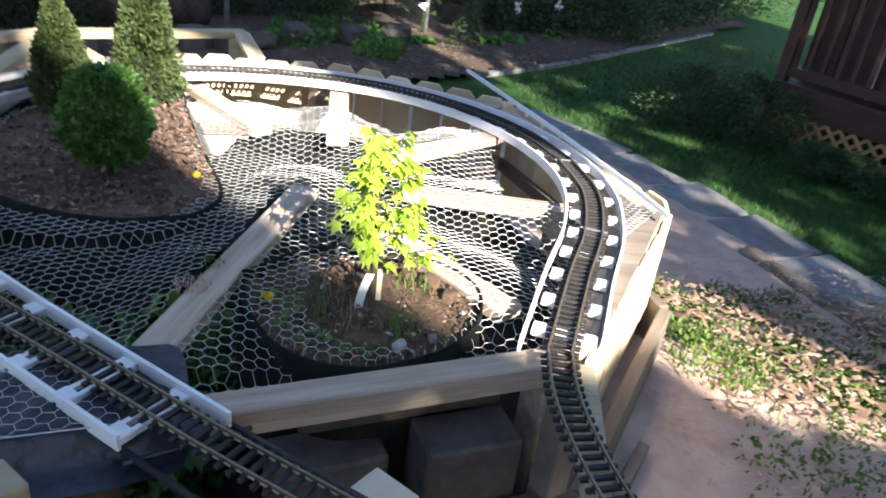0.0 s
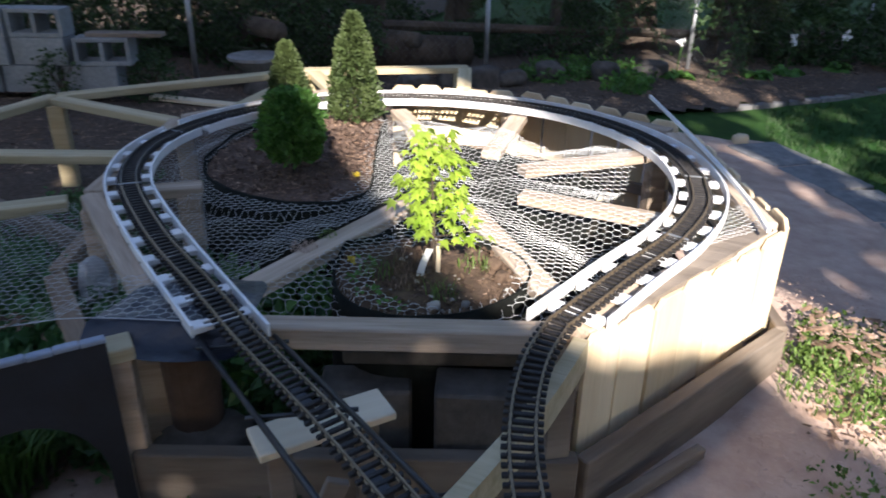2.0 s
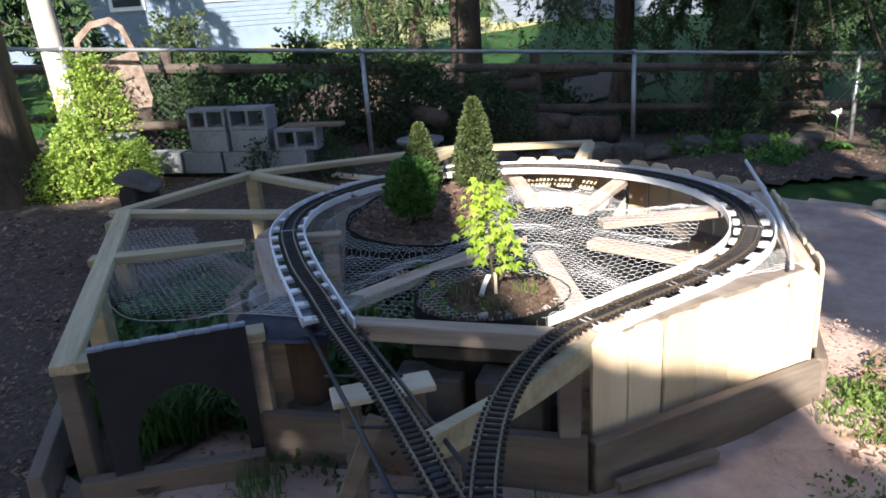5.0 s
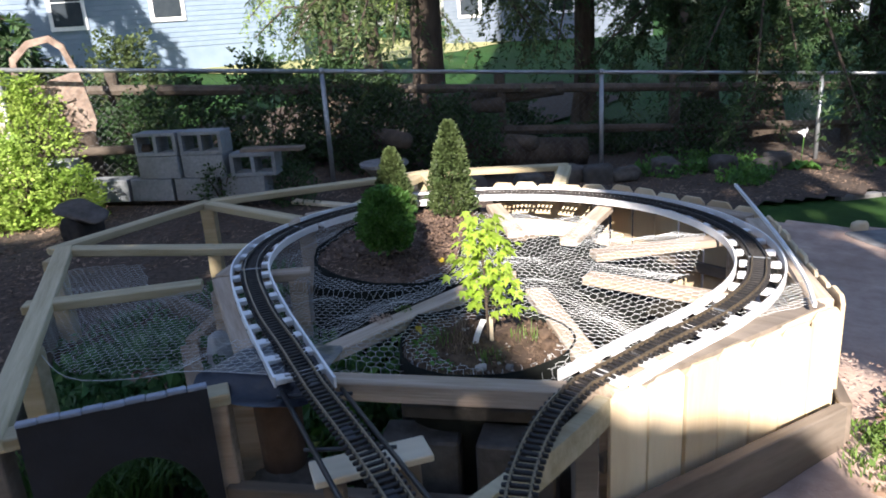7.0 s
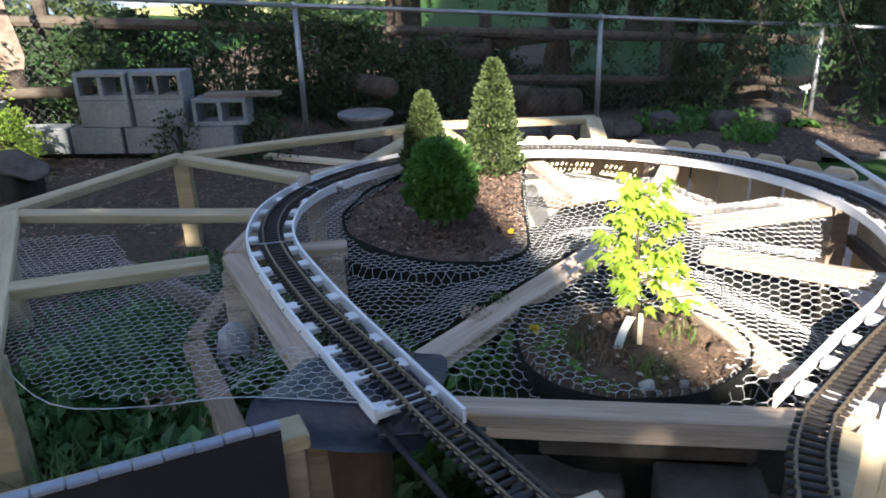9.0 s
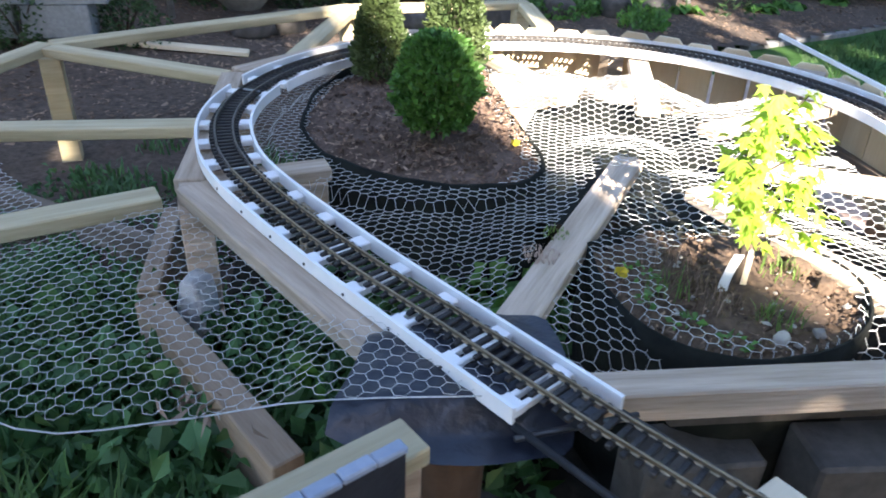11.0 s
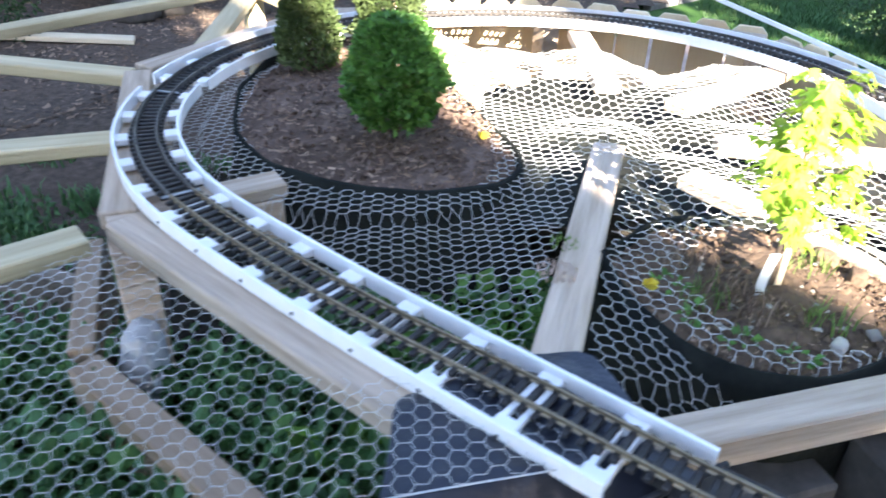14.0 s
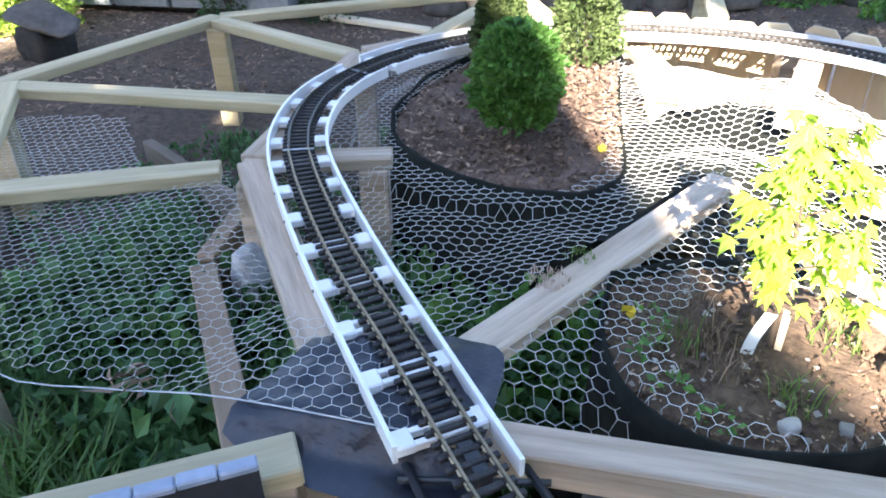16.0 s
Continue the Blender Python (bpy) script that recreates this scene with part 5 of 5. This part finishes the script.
        rings.append([bm.verts.new(p + (side * math.cos(6.283 * i / seg) + up * math.sin(6.283 * i / seg)) * radii[k]) for i in range(seg)])
    for a, b in zip(rings[:-1], rings[1:]):
        for i in range(seg):
            bm.faces.new((a[i], a[(i + 1) % seg], b[(i + 1) % seg], b[i]))
    bm.faces.new(rings[0][::-1])
    bm.faces.new(rings[-1])
    return bm


def tree(at, r, h, seed, label, z0=None, reach=2.0, count=0, mat=DARKLEAF, size=0.12, lean=(0, 0), droop=0.5, boughs=22, arc=None):
    x, y = at
    thing = tagged(empty("tree", (x, y, ground_z(x, y))), label, "tree", "trees")
    v, f = trunk_mesh(r, h, seed, lean)
    pieces("trunk", v, f, BARK, thing, soft=True)
    if not count:
        return thing
    rg = np.random.default_rng(seed)
    limbs = []
    for k in range(boughs):
        z = z0 + (h - z0) * (k / boughs) ** 2.1
        a = rg.uniform(0, 6.28) if arc is None else rg.uniform(*arc)
        l = reach * (1 - 0.7 * (z - z0) / (h - z0)) * rg.uniform(0.6, 1.1)
        tip = Vector((math.cos(a) * l, math.sin(a) * l, z - droop * l * rg.uniform(0.6, 1.2)))
        mid = Vector((math.cos(a) * l * 0.5, math.sin(a) * l * 0.5, z + 0.05 * l))
        start = Vector((lean[0] * z / h, lean[1] * z / h, z))
        part("limb", limb((start, mid, tip), (0.03, 0.02, 0.006)), BARK, thing)
        limbs.append((start, mid, tip, a))

    def place(rg):
        s, m, t, a = limbs[rg.integers(len(limbs))]
        spray = rg.integers(16)
        k = ((spray + 0.5) / 16) ** 0.7
        p = s.lerp(m, k * 2) if k < 0.5 else m.lerp(t, k * 2 - 1)
        turn = 2.4 * spray + a
        out = rg.random()
        reach_s = (0.16 + 0.22 * k) * out
        side = 0.05 * rg.normal()
        p = p + Vector((math.cos(turn) * reach_s + side, math.sin(turn) * reach_s - side, -out * out * (0.18 + 0.40 * k) + 0.035 * rg.normal()))
        return p, (math.cos(turn) * 0.8, math.sin(turn) * 0.8, -0.9)

    v, f = leaves(int(count * 3.2), place, size * 0.44, seed, 0.8, 2.7)
    pieces("crown", v, f, mat, thing)
    return thing


tree((-3.95, 6.95), 0.20, 8.0, 11, "tall conifer with a bare reddish-brown trunk", 2.1, 2.0, 5000, CONELEAF, 0.16, boughs=26)
tree((-1.78, 10.75), 0.19, 8.0, 12, "spruce with drooping dark boughs beyond the fence", 1.65, 2.8, 14000, CONELEAF, 0.16, droop=0.55)
tree((-0.85, 9.95), 0.24, 9.0, 13, "large spruce with low drooping dark boughs", 1.55, 2.1, 14000, DARKLEAF, 0.16, droop=0.55, boughs=34)
tree((0.45, 11.7), 0.36, 9.0, 14, "thick-trunked spruce in deep shade", 1.9, 2.6, 8000, DARKLEAF, 0.18)
tree((-8.1, 10.3), 0.16, 8.0, 15, "slim pale-barked tree on the sunny lawn", 2.3, 1.8, 4000, BRIGHTLEAF, 0.14)
tree((-6.4, 7.9), 0.12, 7.0, 16, "leafy tree beyond the fence with hanging boughs", 1.75, 1.3, 4500, DARKLEAF, 0.14)
tree((-10.5, 14.0), 0.2, 7.0, 17, "leafy tree on the far lawn", 1.6, 2.4, 6000, CONELEAF, 0.2)
tree((-5.89, 2.10), 0.46, 7.0, 18, "massive dark grey tree trunk at the mulch's edge")
tree((-3.4, 10.2), 0.16, 8.5, 21, "spruce with low dark drooping boughs beyond the fence", 2.0, 1.9, 5000, DARKLEAF, 0.16, droop=0.5, boughs=30)
tree((3.6, 16.0), 0.3, 8.0, 19, "far spruce beyond the lawn", 1.2, 2.8, 7000, DARKLEAF, 0.2)
tree((-3.6, 15.5), 0.25, 8.0, 20, "far spruce on the shaded lawn", 2.6, 2.5, 6000, DARKLEAF, 0.2)

PALEBARK = material("pale_bark", (0.48, 0.44, 0.38), (0.66, 0.61, 0.53), 0.85, 7, 0.5, 30, stretch=(1, 1, 0.3), stain=(0.28, 0.24, 0.19))
pale_tree = tagged(empty("tree", (-5.72, 2.92, 0.05)), "sunlit pale-barked trunk beyond the fence", "tree", "trees")
v, f = trunk_mesh(0.13, 5.0, 23, (-0.25, -0.1))
pieces("trunk", v, f, PALEBARK, pale_tree, soft=True)


def bush(at, h, r, mat, count, size, seed, label, base=0.0):
    x, y = at
    thing = tagged(empty("bush", (x, y, ground_z(x, y) + base)), label, "bush", "bushes")
    for k in range(7):
        a = k * 2.4
        part("branch", limb((Vector((0, 0, 0)), Vector((r * 0.25 * math.cos(a), r * 0.25 * math.sin(a), h * 0.4)), Vector((r * 0.6 * math.cos(a), r * 0.6 * math.sin(a), h * 0.75))), (0.012, 0.008, 0.004), 5), BARK, thing)

    def place(rg):
        a, t = rg.uniform(0, 6.28), rg.random()
        k = noise.noise((math.cos(a) * 1.5 + seed, math.sin(a) * 1.5, t * 3)) * 0.6 + 0.5 * noise.noise((math.cos(a) * 4 + seed, math.sin(a) * 4, t * 9))
        rr = r * (math.sin(math.pi * (0.25 + 0.7 * t)) + k) * (1 - 0.5 * rg.random() ** 2)
        return (rr * math.cos(a), rr * math.sin(a), h * t * (1 + 0.25 * k)), (math.cos(a), math.sin(a), 0.4)
    v, f = leaves(int(count * 1.9), place, size * 0.68, seed, 0.9)
    pieces("crown", v, f, mat, thing)


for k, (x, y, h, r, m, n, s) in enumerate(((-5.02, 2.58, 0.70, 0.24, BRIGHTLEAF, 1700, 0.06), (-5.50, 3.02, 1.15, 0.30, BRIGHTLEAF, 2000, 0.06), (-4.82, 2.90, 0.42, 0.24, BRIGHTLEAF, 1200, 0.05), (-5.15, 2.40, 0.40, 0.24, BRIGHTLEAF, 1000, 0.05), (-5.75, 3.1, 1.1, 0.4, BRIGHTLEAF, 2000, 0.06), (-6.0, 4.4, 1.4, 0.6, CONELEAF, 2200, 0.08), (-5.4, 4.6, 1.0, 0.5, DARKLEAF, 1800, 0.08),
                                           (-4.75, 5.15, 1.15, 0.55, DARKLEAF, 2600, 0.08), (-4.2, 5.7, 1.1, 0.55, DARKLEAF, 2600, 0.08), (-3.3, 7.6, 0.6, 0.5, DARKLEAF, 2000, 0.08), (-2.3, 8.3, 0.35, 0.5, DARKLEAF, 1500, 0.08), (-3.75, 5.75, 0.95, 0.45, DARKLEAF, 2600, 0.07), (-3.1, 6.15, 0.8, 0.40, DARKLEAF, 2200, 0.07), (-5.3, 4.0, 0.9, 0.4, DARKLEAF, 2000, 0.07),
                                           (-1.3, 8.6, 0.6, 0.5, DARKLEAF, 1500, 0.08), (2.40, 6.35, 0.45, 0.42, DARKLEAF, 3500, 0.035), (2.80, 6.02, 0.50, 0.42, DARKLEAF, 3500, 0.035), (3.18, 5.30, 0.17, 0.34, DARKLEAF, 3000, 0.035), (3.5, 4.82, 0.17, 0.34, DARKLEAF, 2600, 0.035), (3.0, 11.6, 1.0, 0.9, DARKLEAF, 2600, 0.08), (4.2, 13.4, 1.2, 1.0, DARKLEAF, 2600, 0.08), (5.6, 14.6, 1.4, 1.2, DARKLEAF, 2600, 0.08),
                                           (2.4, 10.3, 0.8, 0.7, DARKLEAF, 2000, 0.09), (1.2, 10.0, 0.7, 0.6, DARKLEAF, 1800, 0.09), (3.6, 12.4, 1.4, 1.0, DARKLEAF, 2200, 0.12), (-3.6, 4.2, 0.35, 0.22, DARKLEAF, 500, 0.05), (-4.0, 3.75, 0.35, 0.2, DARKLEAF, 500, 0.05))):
    # leaf colour carries the sun on some bushes, the shade on the rest
    bush((x, y), h, r, m, n, s, 200 + k, "yellow-green bush by the fence, leaves coloured light for sun" if m is BRIGHTLEAF else "green shrub with leaves coloured dark for shade")


# hostas with white flowers in the mulch bed
def hosta(at, s, seed, flower):
    x, y = at
    thing = tagged(empty("hosta", (x, y, ground_z(x, y) - 0.02)), "broad-leaved hosta with a white flower in the mulch" if flower else "broad-leaved hosta in the mulch", "hosta", "hostas")
    rg = np.random.default_rng(seed)
    v, f = [], []
    for q in range(30):
        yaw, rise, l = rg.uniform(0, 6.28), rg.uniform(0.35, 1.15), s * rg.uniform(0.6, 1.05)
        d, e = Vector((math.cos(yaw), math.sin(yaw), 0)), Vector((-math.sin(yaw), math.cos(yaw), 0))
        k = len(v)
        for n in range(6):
            t = n / 5
            c = d * (0.02 + l * t * math.cos(rise)) + Vector((0, 0, 0.02 + l * (math.sin(rise) * t - 0.75 * t * t)))
            w = 0.24 * l * math.sin(math.pi * min(1, 0.06 + t * 0.94)) ** 0.8
            v += [tuple(c - e * w + Vector((0, 0, 0.3 * w))), tuple(c), tuple(c + e * w + Vector((0, 0, 0.3 * w)))]
            if n:
                b = k + 3 * n
                f += [(b - 3, b - 2, b + 1, b), (b - 2, b - 1, b + 2, b + 1)]
    pieces("leaves", v, f, LEAF, thing, soft=True)
    if flower:
        bm = add_tube(bmesh.new(), (0, 0, 0), (0.02, 0, s * 1.5), 0.006, 0.004, 5)
        part("stalk", bm, LEAF, thing)
        v, f = leaves(16, lambda rg: ((0.02, 0, s * 1.45 + rg.normal() * 0.02), (0, 0, 0.3)), 0.06, seed + 1, 1.0, 1.6)
        pieces("flower", v, f, WHITE, thing, "white flower head")


for k, (x, y, fl) in enumerate(((-0.05, 8.05, True), (0.75, 8.7, False), (1.05, 9.1, True), (-0.55, 7.55, False), (1.6, 9.6, True))):
    hosta((x, y), 0.27, 300 + k, fl)
weeds("ground_cover", 2600, (-1.5, -0.2, 6.9, 8.2), 0.05, LEAF, "bright green ground cover along the fence foot", 61, 0.12)

# ---- flagstone path and bed edging ----
path = tagged(empty("pavement", (0, 0, 0)), "row of grey flagstones between dirt and lawn", "path", kind="structure")
mid = spline([(2.95, 1.6, 0), (2.62, 2.45, 0), (2.30, 3.25, 0), (1.97, 3.98, 0), (1.62, 4.75, 0), (1.22, 5.35, 0), (0.80, 5.85, 0)], 0.56)
rp = random.Random(12)
for k in range(len(mid) - 1):
    a, b = mid[k], mid[k + 1]
    c, d = (a + b) / 2, b - a
    w = 0.40 + rp.uniform(-0.04, 0.04)
    bm = bmesh.new()
    ln = d.length * 0.97
    prof = [(-ln / 2 + rp.uniform(0, 0.02), -w / 2 + rp.uniform(-0.02, 0.02)), (0, -w / 2 + rp.uniform(-0.02, 0.03)), (ln / 2 - rp.uniform(0, 0.02), -w / 2 + rp.uniform(-0.02, 0.02)), (ln / 2 - rp.uniform(0, 0.02), w / 2 + rp.uniform(-0.02, 0.02)), (0, w / 2 + rp.uniform(-0.03, 0.02)), (-ln / 2 + rp.uniform(0, 0.02), w / 2 + rp.uniform(-0.02, 0.02))]
    fc = bm.faces.new([bm.verts.new((x, y, 0)) for x, y in prof])
    ex = bmesh.ops.extrude_face_region(bm, geom=[fc])
    bmesh.ops.translate(bm, vec=(0, 0, 0.07), verts=[g for g in ex["geom"] if isinstance(g, bmesh.types.BMVert)])
    bmesh.ops.recalc_face_normals(bm, faces=bm.faces)
    bmesh.ops.bevel(bm, geom=bm.edges[:], offset=0.008, segments=1, affect='EDGES')
    o = part("flagstone", bm, STONE, path)
    o.matrix_world = pose(c.x, c.y, ground_z(c.x, c.y) - 0.088, rp.uniform(-1.5, 1.5), rp.uniform(-1.5, 1.5), math.degrees(math.atan2(d.y, d.x)))
for k in range(13):
    a = Vector((0.45, 6.9)).lerp(Vector((4.09, 11.35)), k / 12)
    b = Vector((0.45, 6.9)).lerp(Vector((4.09, 11.35)), (k + 0.95) / 12)
    beam("edging_stone", (a.x, a.y, ground_z(a.x, a.y) - 0.01), (b.x, b.y, ground_z(b.x, b.y) - 0.01), 0.08, 0.10, STONE, "pale stone edging between lawn and mulch bed", "edging stone", "bed edging")
stone((0.72, 5.85, -0.17), (0.12, 0.10, 0.11), 95, PICKET, "yellowish sunlit stone at the path's end", "stone", "bed stones")
for k in range(14):
    p = mid[1].lerp(mid[4], k / 13)
    stone((p.x - 0.27, p.y - 0.10, ground_z(p.x, p.y) - 0.03), (0.22, 0.10, 0.10), 120 + k, BROWNWOOD, "reddish brown stone along the path's edge", "stone", "path edge stones", 120)

# ---- lawn blades near the path ----
rg = np.random.default_rng(40)
verts, faces = [], []
while len(faces) < 26000:
    x, y = rg.uniform(0.9, 5.5), rg.uniform(2.2, 11)
    if lawn_side(x, y) < 0.12 or rg.random() > 1.25 - y / 14:
        continue
    h, b = rg.uniform(0.025, 0.06), rg.uniform(0, 6.28)
    z = ground_z(x, y) - 0.05
    k = len(verts)
    verts += [(x - 0.004, y, z), (x + 0.004, y + 0.003, z), (x + math.cos(b) * h * 0.6, y + math.sin(b) * h * 0.6, z + h)]
    faces.append((k, k + 1, k + 2))
tagged(pieces("lawn_grass", verts, faces, LAWNBLADE), "short green lawn grass beside the path", "grass", kind="stuff")

# ---- red timber terrace ----
terrace = tagged(empty("terrace", (3.0, 6.30, ground_z(3.0, 6.30)), -53), "red-stained timber terrace with lattice skirt", "terrace")
ln = 3.4
part("fascia", box((ln, 0.04, 0.20), Matrix.Translation((ln / 2, 0, 0.34))), REDWOOD, terrace)
part("fascia", box((0.04, 2.6, 0.20), Matrix.Translation((0, 1.32, 0.34))), REDWOOD, terrace)
for k in range(18):
    part("deck_board", box((ln, 0.14, 0.03), Matrix.Translation((ln / 2, 0.05 + k * 0.145, 0.455)), 0.004), REDWOOD, terrace)
for k in range(4):
    part("terrace_post", box((0.09, 0.09, 1.5), Matrix.Translation((0.05 + k * 1.1, 0.03, 0.7))), REDWOOD, terrace)
for z in (0.56, 1.32):
    part("hand_rail", box((ln, 0.05, 0.08), Matrix.Translation((ln / 2, 0.03, z))), REDWOOD, terrace)
for k in range(26):
    part("baluster", box((0.035, 0.03, 0.70), Matrix.Translation((0.12 + k * 0.125, 0.03, 0.94)), 0.0), REDWOOD, terrace)
part("wall", box((4.0, 0.15, 3.2), Matrix.Translation((2.2, 2.6, 1.6))), REDWOOD, terrace)
for k in range(12):
    part("screen_board", box((0.27, 0.03, 1.9), Matrix.Translation((0.2 + k * 0.28, 0.30, 1.42))), REDWOOD, terrace)
LATT = material("lattice_wood", (0.36, 0.20, 0.08), (0.46, 0.27, 0.12), 0.7, 8, 0.2, 40, spread=0.1)
for k in range(30):
    for sgn in (-1, 1):
        m = Matrix.Translation((0.1 + k * 0.115, -0.005 * sgn, 0.12)) @ pose(0, 0, 0, 0, 45 * sgn, 0)
        part("lattice_slat", box((0.34, 0.008, 0.03), m, 0.0), LATT, terrace)
chair = tagged(empty("patio_chair", terrace.matrix_world @ Vector((0.75, 0.55, 0.47)), -20), "white framed patio chair on the terrace", "chair")
for x in (-0.22, 0.22):
    part("leg", add_tube(bmesh.new(), (x, -0.2, 0), (x, -0.2, 0.42), 0.014), WHITE, chair)
    part("leg", add_tube(bmesh.new(), (x, 0.2, 0), (x, 0.26, 0.85), 0.014), WHITE, chair)
part("seat", box((0.46, 0.44, 0.03), Matrix.Translation((0, 0, 0.42))), WHITE, chair)
for z in (0.55, 0.66, 0.77):
    part("back_slat", box((0.46, 0.02, 0.05), Matrix.Translation((0, 0.235, z))), WHITE, chair)


# ---- houses beyond the lawn ----
def house(name, a, b, base, height, depth, mat, label, windows):
    a, b = Vector(a), Vector(b)
    d = b - a
    thing = tagged(empty(name, (*a, base), math.degrees(math.atan2(d.y, d.x))), label, "house", "houses")
    L = d.length
    part("wall", box((L, depth, height + 1.5), Matrix.Translation((L / 2, depth / 2, height / 2 - 0.75)), 0.0), mat, thing)
    for k in range(int(height / 0.14)):
        part("siding_board", box((L, 0.02, 0.132), Matrix.Translation((L / 2, -0.012 - 0.003 * (k % 2), 0.08 + k * 0.14)), 0.004), mat, thing)
    part("roof", box((L + 0.8, depth + 1.0, 0.2), Matrix.Translation((L / 2, depth / 2, height + 0.1))), ROCK, thing)
    for x, z, w, h in windows:
        win = part("window", box((w + 0.2, 0.05, h + 0.2), Matrix.Translation((x, -0.05, z))), WHITE, thing)
        part("pane", box((w, 0.01, h / 2 - 0.03), Matrix.Translation((x, -0.085, z + h / 4)), 0.0), GLASS, win)
        part("pane", box((w, 0.01, h / 2 - 0.03), Matrix.Translation((x, -0.085, z - h / 4)), 0.0), GLASS, win)


house("house", (-22.4, 7.1), (-15.6, 17.0), 1.15, 5.0, 8, SIDING, "pale blue-white sided house beyond the sunny lawn", ((5.6, 1.4, 0.75, 1.3), (8.2, 1.4, 0.75, 1.1), (2.2, 1.4, 0.8, 1.3)))
GREYSIDE = material("grey_siding", (0.11, 0.145, 0.19), (0.15, 0.185, 0.23), 0.6, 3, 0.05, 20)
house("house", (-15.4, 24.6), (-8.4, 28.1), 0.40, 4.5, 8, GREYSIDE, "blue-grey sided house beyond the shaded lawn", ((1.0, 1.7, 0.7, 1.2), (4.5, 1.6, 0.8, 1.1)))
house("garage", (-4.5, 33.0), (2.5, 34.5), -0.2, 3.2, 6, GREYSIDE, "grey outbuilding far beyond the trees", ((2.0, 1.4, 0.8, 0.9),))

# ---- unseen shade trees added behind the camera, towards the sun ----
SHADEU = Vector((0.89, 0.46, 0))
SHADEV = Vector((-0.46, 0.89, 0))


# Top of the added crowns along u, shaped to set the shade's edge.
def outline(u):
    pts = ((-9, 8.5), (-3.5, 8.5), (-3.4, 7.75), (-2.85, 7.75), (-2.75, 10.5), (-0.3, 10.0), (0.0, 7.8), (0.26, 7.4), (0.47, 7.0), (0.66, 6.61), (0.8, 6.45), (0.9, 6.36), (1.0, 6.32), (1.07, 6.25), (1.4, 6.225), (1.75, 6.20), (1.85, 6.12), (1.95, 5.92), (2.1, 5.82), (2.5, 5.65), (3.1, 5.3), (3.12, 22.0), (3.77, 22.0), (3.78, 6.3), (3.92, 6.3), (3.93, 22.0), (4.30, 22.0), (4.31, 6.2), (4.41, 6.2), (4.42, 22.0), (12, 22.0))
    for (a, p), (b, q) in zip(pts[:-1], pts[1:]):
        if a <= u <= b:
            return p + (q - p) * (u - a) / (b - a) + 0.035 * noise.noise((u * 9, 0, 5)) + 0.03 * noise.noise((u * 27, 0, 8))
    return 8.0


# Holes left in the added crowns for small sun spots.
GAPS = ((0.665, 6.332, 0.022), (-0.03, 5.92, 0.012), (-1.3, 7.4, 0.03))


# Lower edge of the added high crown, closing the sunlit window from above.
def underside(u):
    pts = ((-0.4, 8.9), (0.3, 8.6), (1.0, 8.2), (1.35, 7.66), (1.8, 7.2), (2.5, 6.45), (2.77, 5.87), (3.3, 4.8))
    for (a, p), (b, q) in zip(pts[:-1], pts[1:]):
        if a <= u <= b:
            return p + (q - p) * (u - a) / (b - a)
    return 8.0


def leaf_at(verts, faces, rg, u, um, z, s):
    dv = rg.uniform(-0.4, 0.4)
    p = SHADEU * (u - um) + SHADEV * dv + Vector((0, 0, z - dv * 0.577))
    d = Vector(rg.normal(size=3)).normalized()
    e = d.cross(Vector(rg.normal(size=3))).normalized()
    d, e = d * s * 0.6, e * s * 0.45
    m = len(verts)
    verts += [tuple(p - d), tuple(p + e), tuple(p + d), tuple(p - e)]
    faces.append((m, m + 1, m + 2, m + 3))


def shade_tree(u0, u1, z0, seed, label, ceiling=None):
    um = (u0 + u1) / 2
    base = SHADEU * um + SHADEV * -9.0
    thing = tagged(empty("tree", (base.x, base.y, -0.05)), label, "tree", "shade trees")
    v, f = trunk_mesh(0.22, 5.0, seed)
    pieces("trunk", v, f, BARK, thing, soft=True)
    rg = np.random.default_rng(seed)
    verts, faces = [], []
    bulk, fringe = int((u1 - u0) * 3600), int((u1 - u0) * 7000)
    for k in range(bulk + fringe):
        u = rg.uniform(u0, u1)
        top = outline(u) if ceiling is None else ceiling
        if ceiling:
            low = underside(u)
            s, z = (0.28, low + 0.25 + (top - low) * rg.random()) if k < bulk else (0.085, low + 0.5 * rg.random() ** 1.5)
        elif k < bulk:
            s = 0.28
            z = z0 + (top - 0.3 - z0) * rg.random()
            if min(outline(u - 0.16), outline(u + 0.16)) < z + 0.1:
                continue
        else:
            s = 0.085
            z = top - 0.5 * rg.random() ** 1.5 + 0.02 * rg.normal()
        near = any(math.hypot(u - a, z - b) < c + 0.2 for a, b, c in GAPS)
        u_0, z_0 = u, z
        if near:
            s = 0.07
        for again in range(14 if near else 1):
            if again:
                u, z = u_0 + rg.uniform(-0.12, 0.12), z_0 + rg.uniform(-0.12, 0.12)
            if (ceiling or z < outline(u) + 0.05) and not any(math.hypot(u - a, z - b) < c + s * 0.4 for a, b, c in GAPS):
                leaf_at(verts, faces, rg, u, um, z, s)
    pieces("crown", verts, faces, DARKLEAF, thing)


for k, (a, b) in enumerate(((-9, -5), (-5, -2.5), (-2.5, 0.2), (0.2, 3.1), (3.1, 4.4), (4.4, 8), (8, 12))):
    shade_tree(a, b, 1.0, 400 + k, "unseen tall leafy tree added to shade the garden")
shade_tree(-0.3, 3.2, 8.5, 420, "unseen high crown added to shade the garden's far side", 24.0)
# Unseen tree, added only to keep the sun off the house wall.
tree((-15.6, 5.2), 0.3, 9.0, 430, "unseen broad leafy tree added to shade the pale house", 1.0, 4.5, 9000, DARKLEAF, 0.5, droop=0.2, boughs=40)
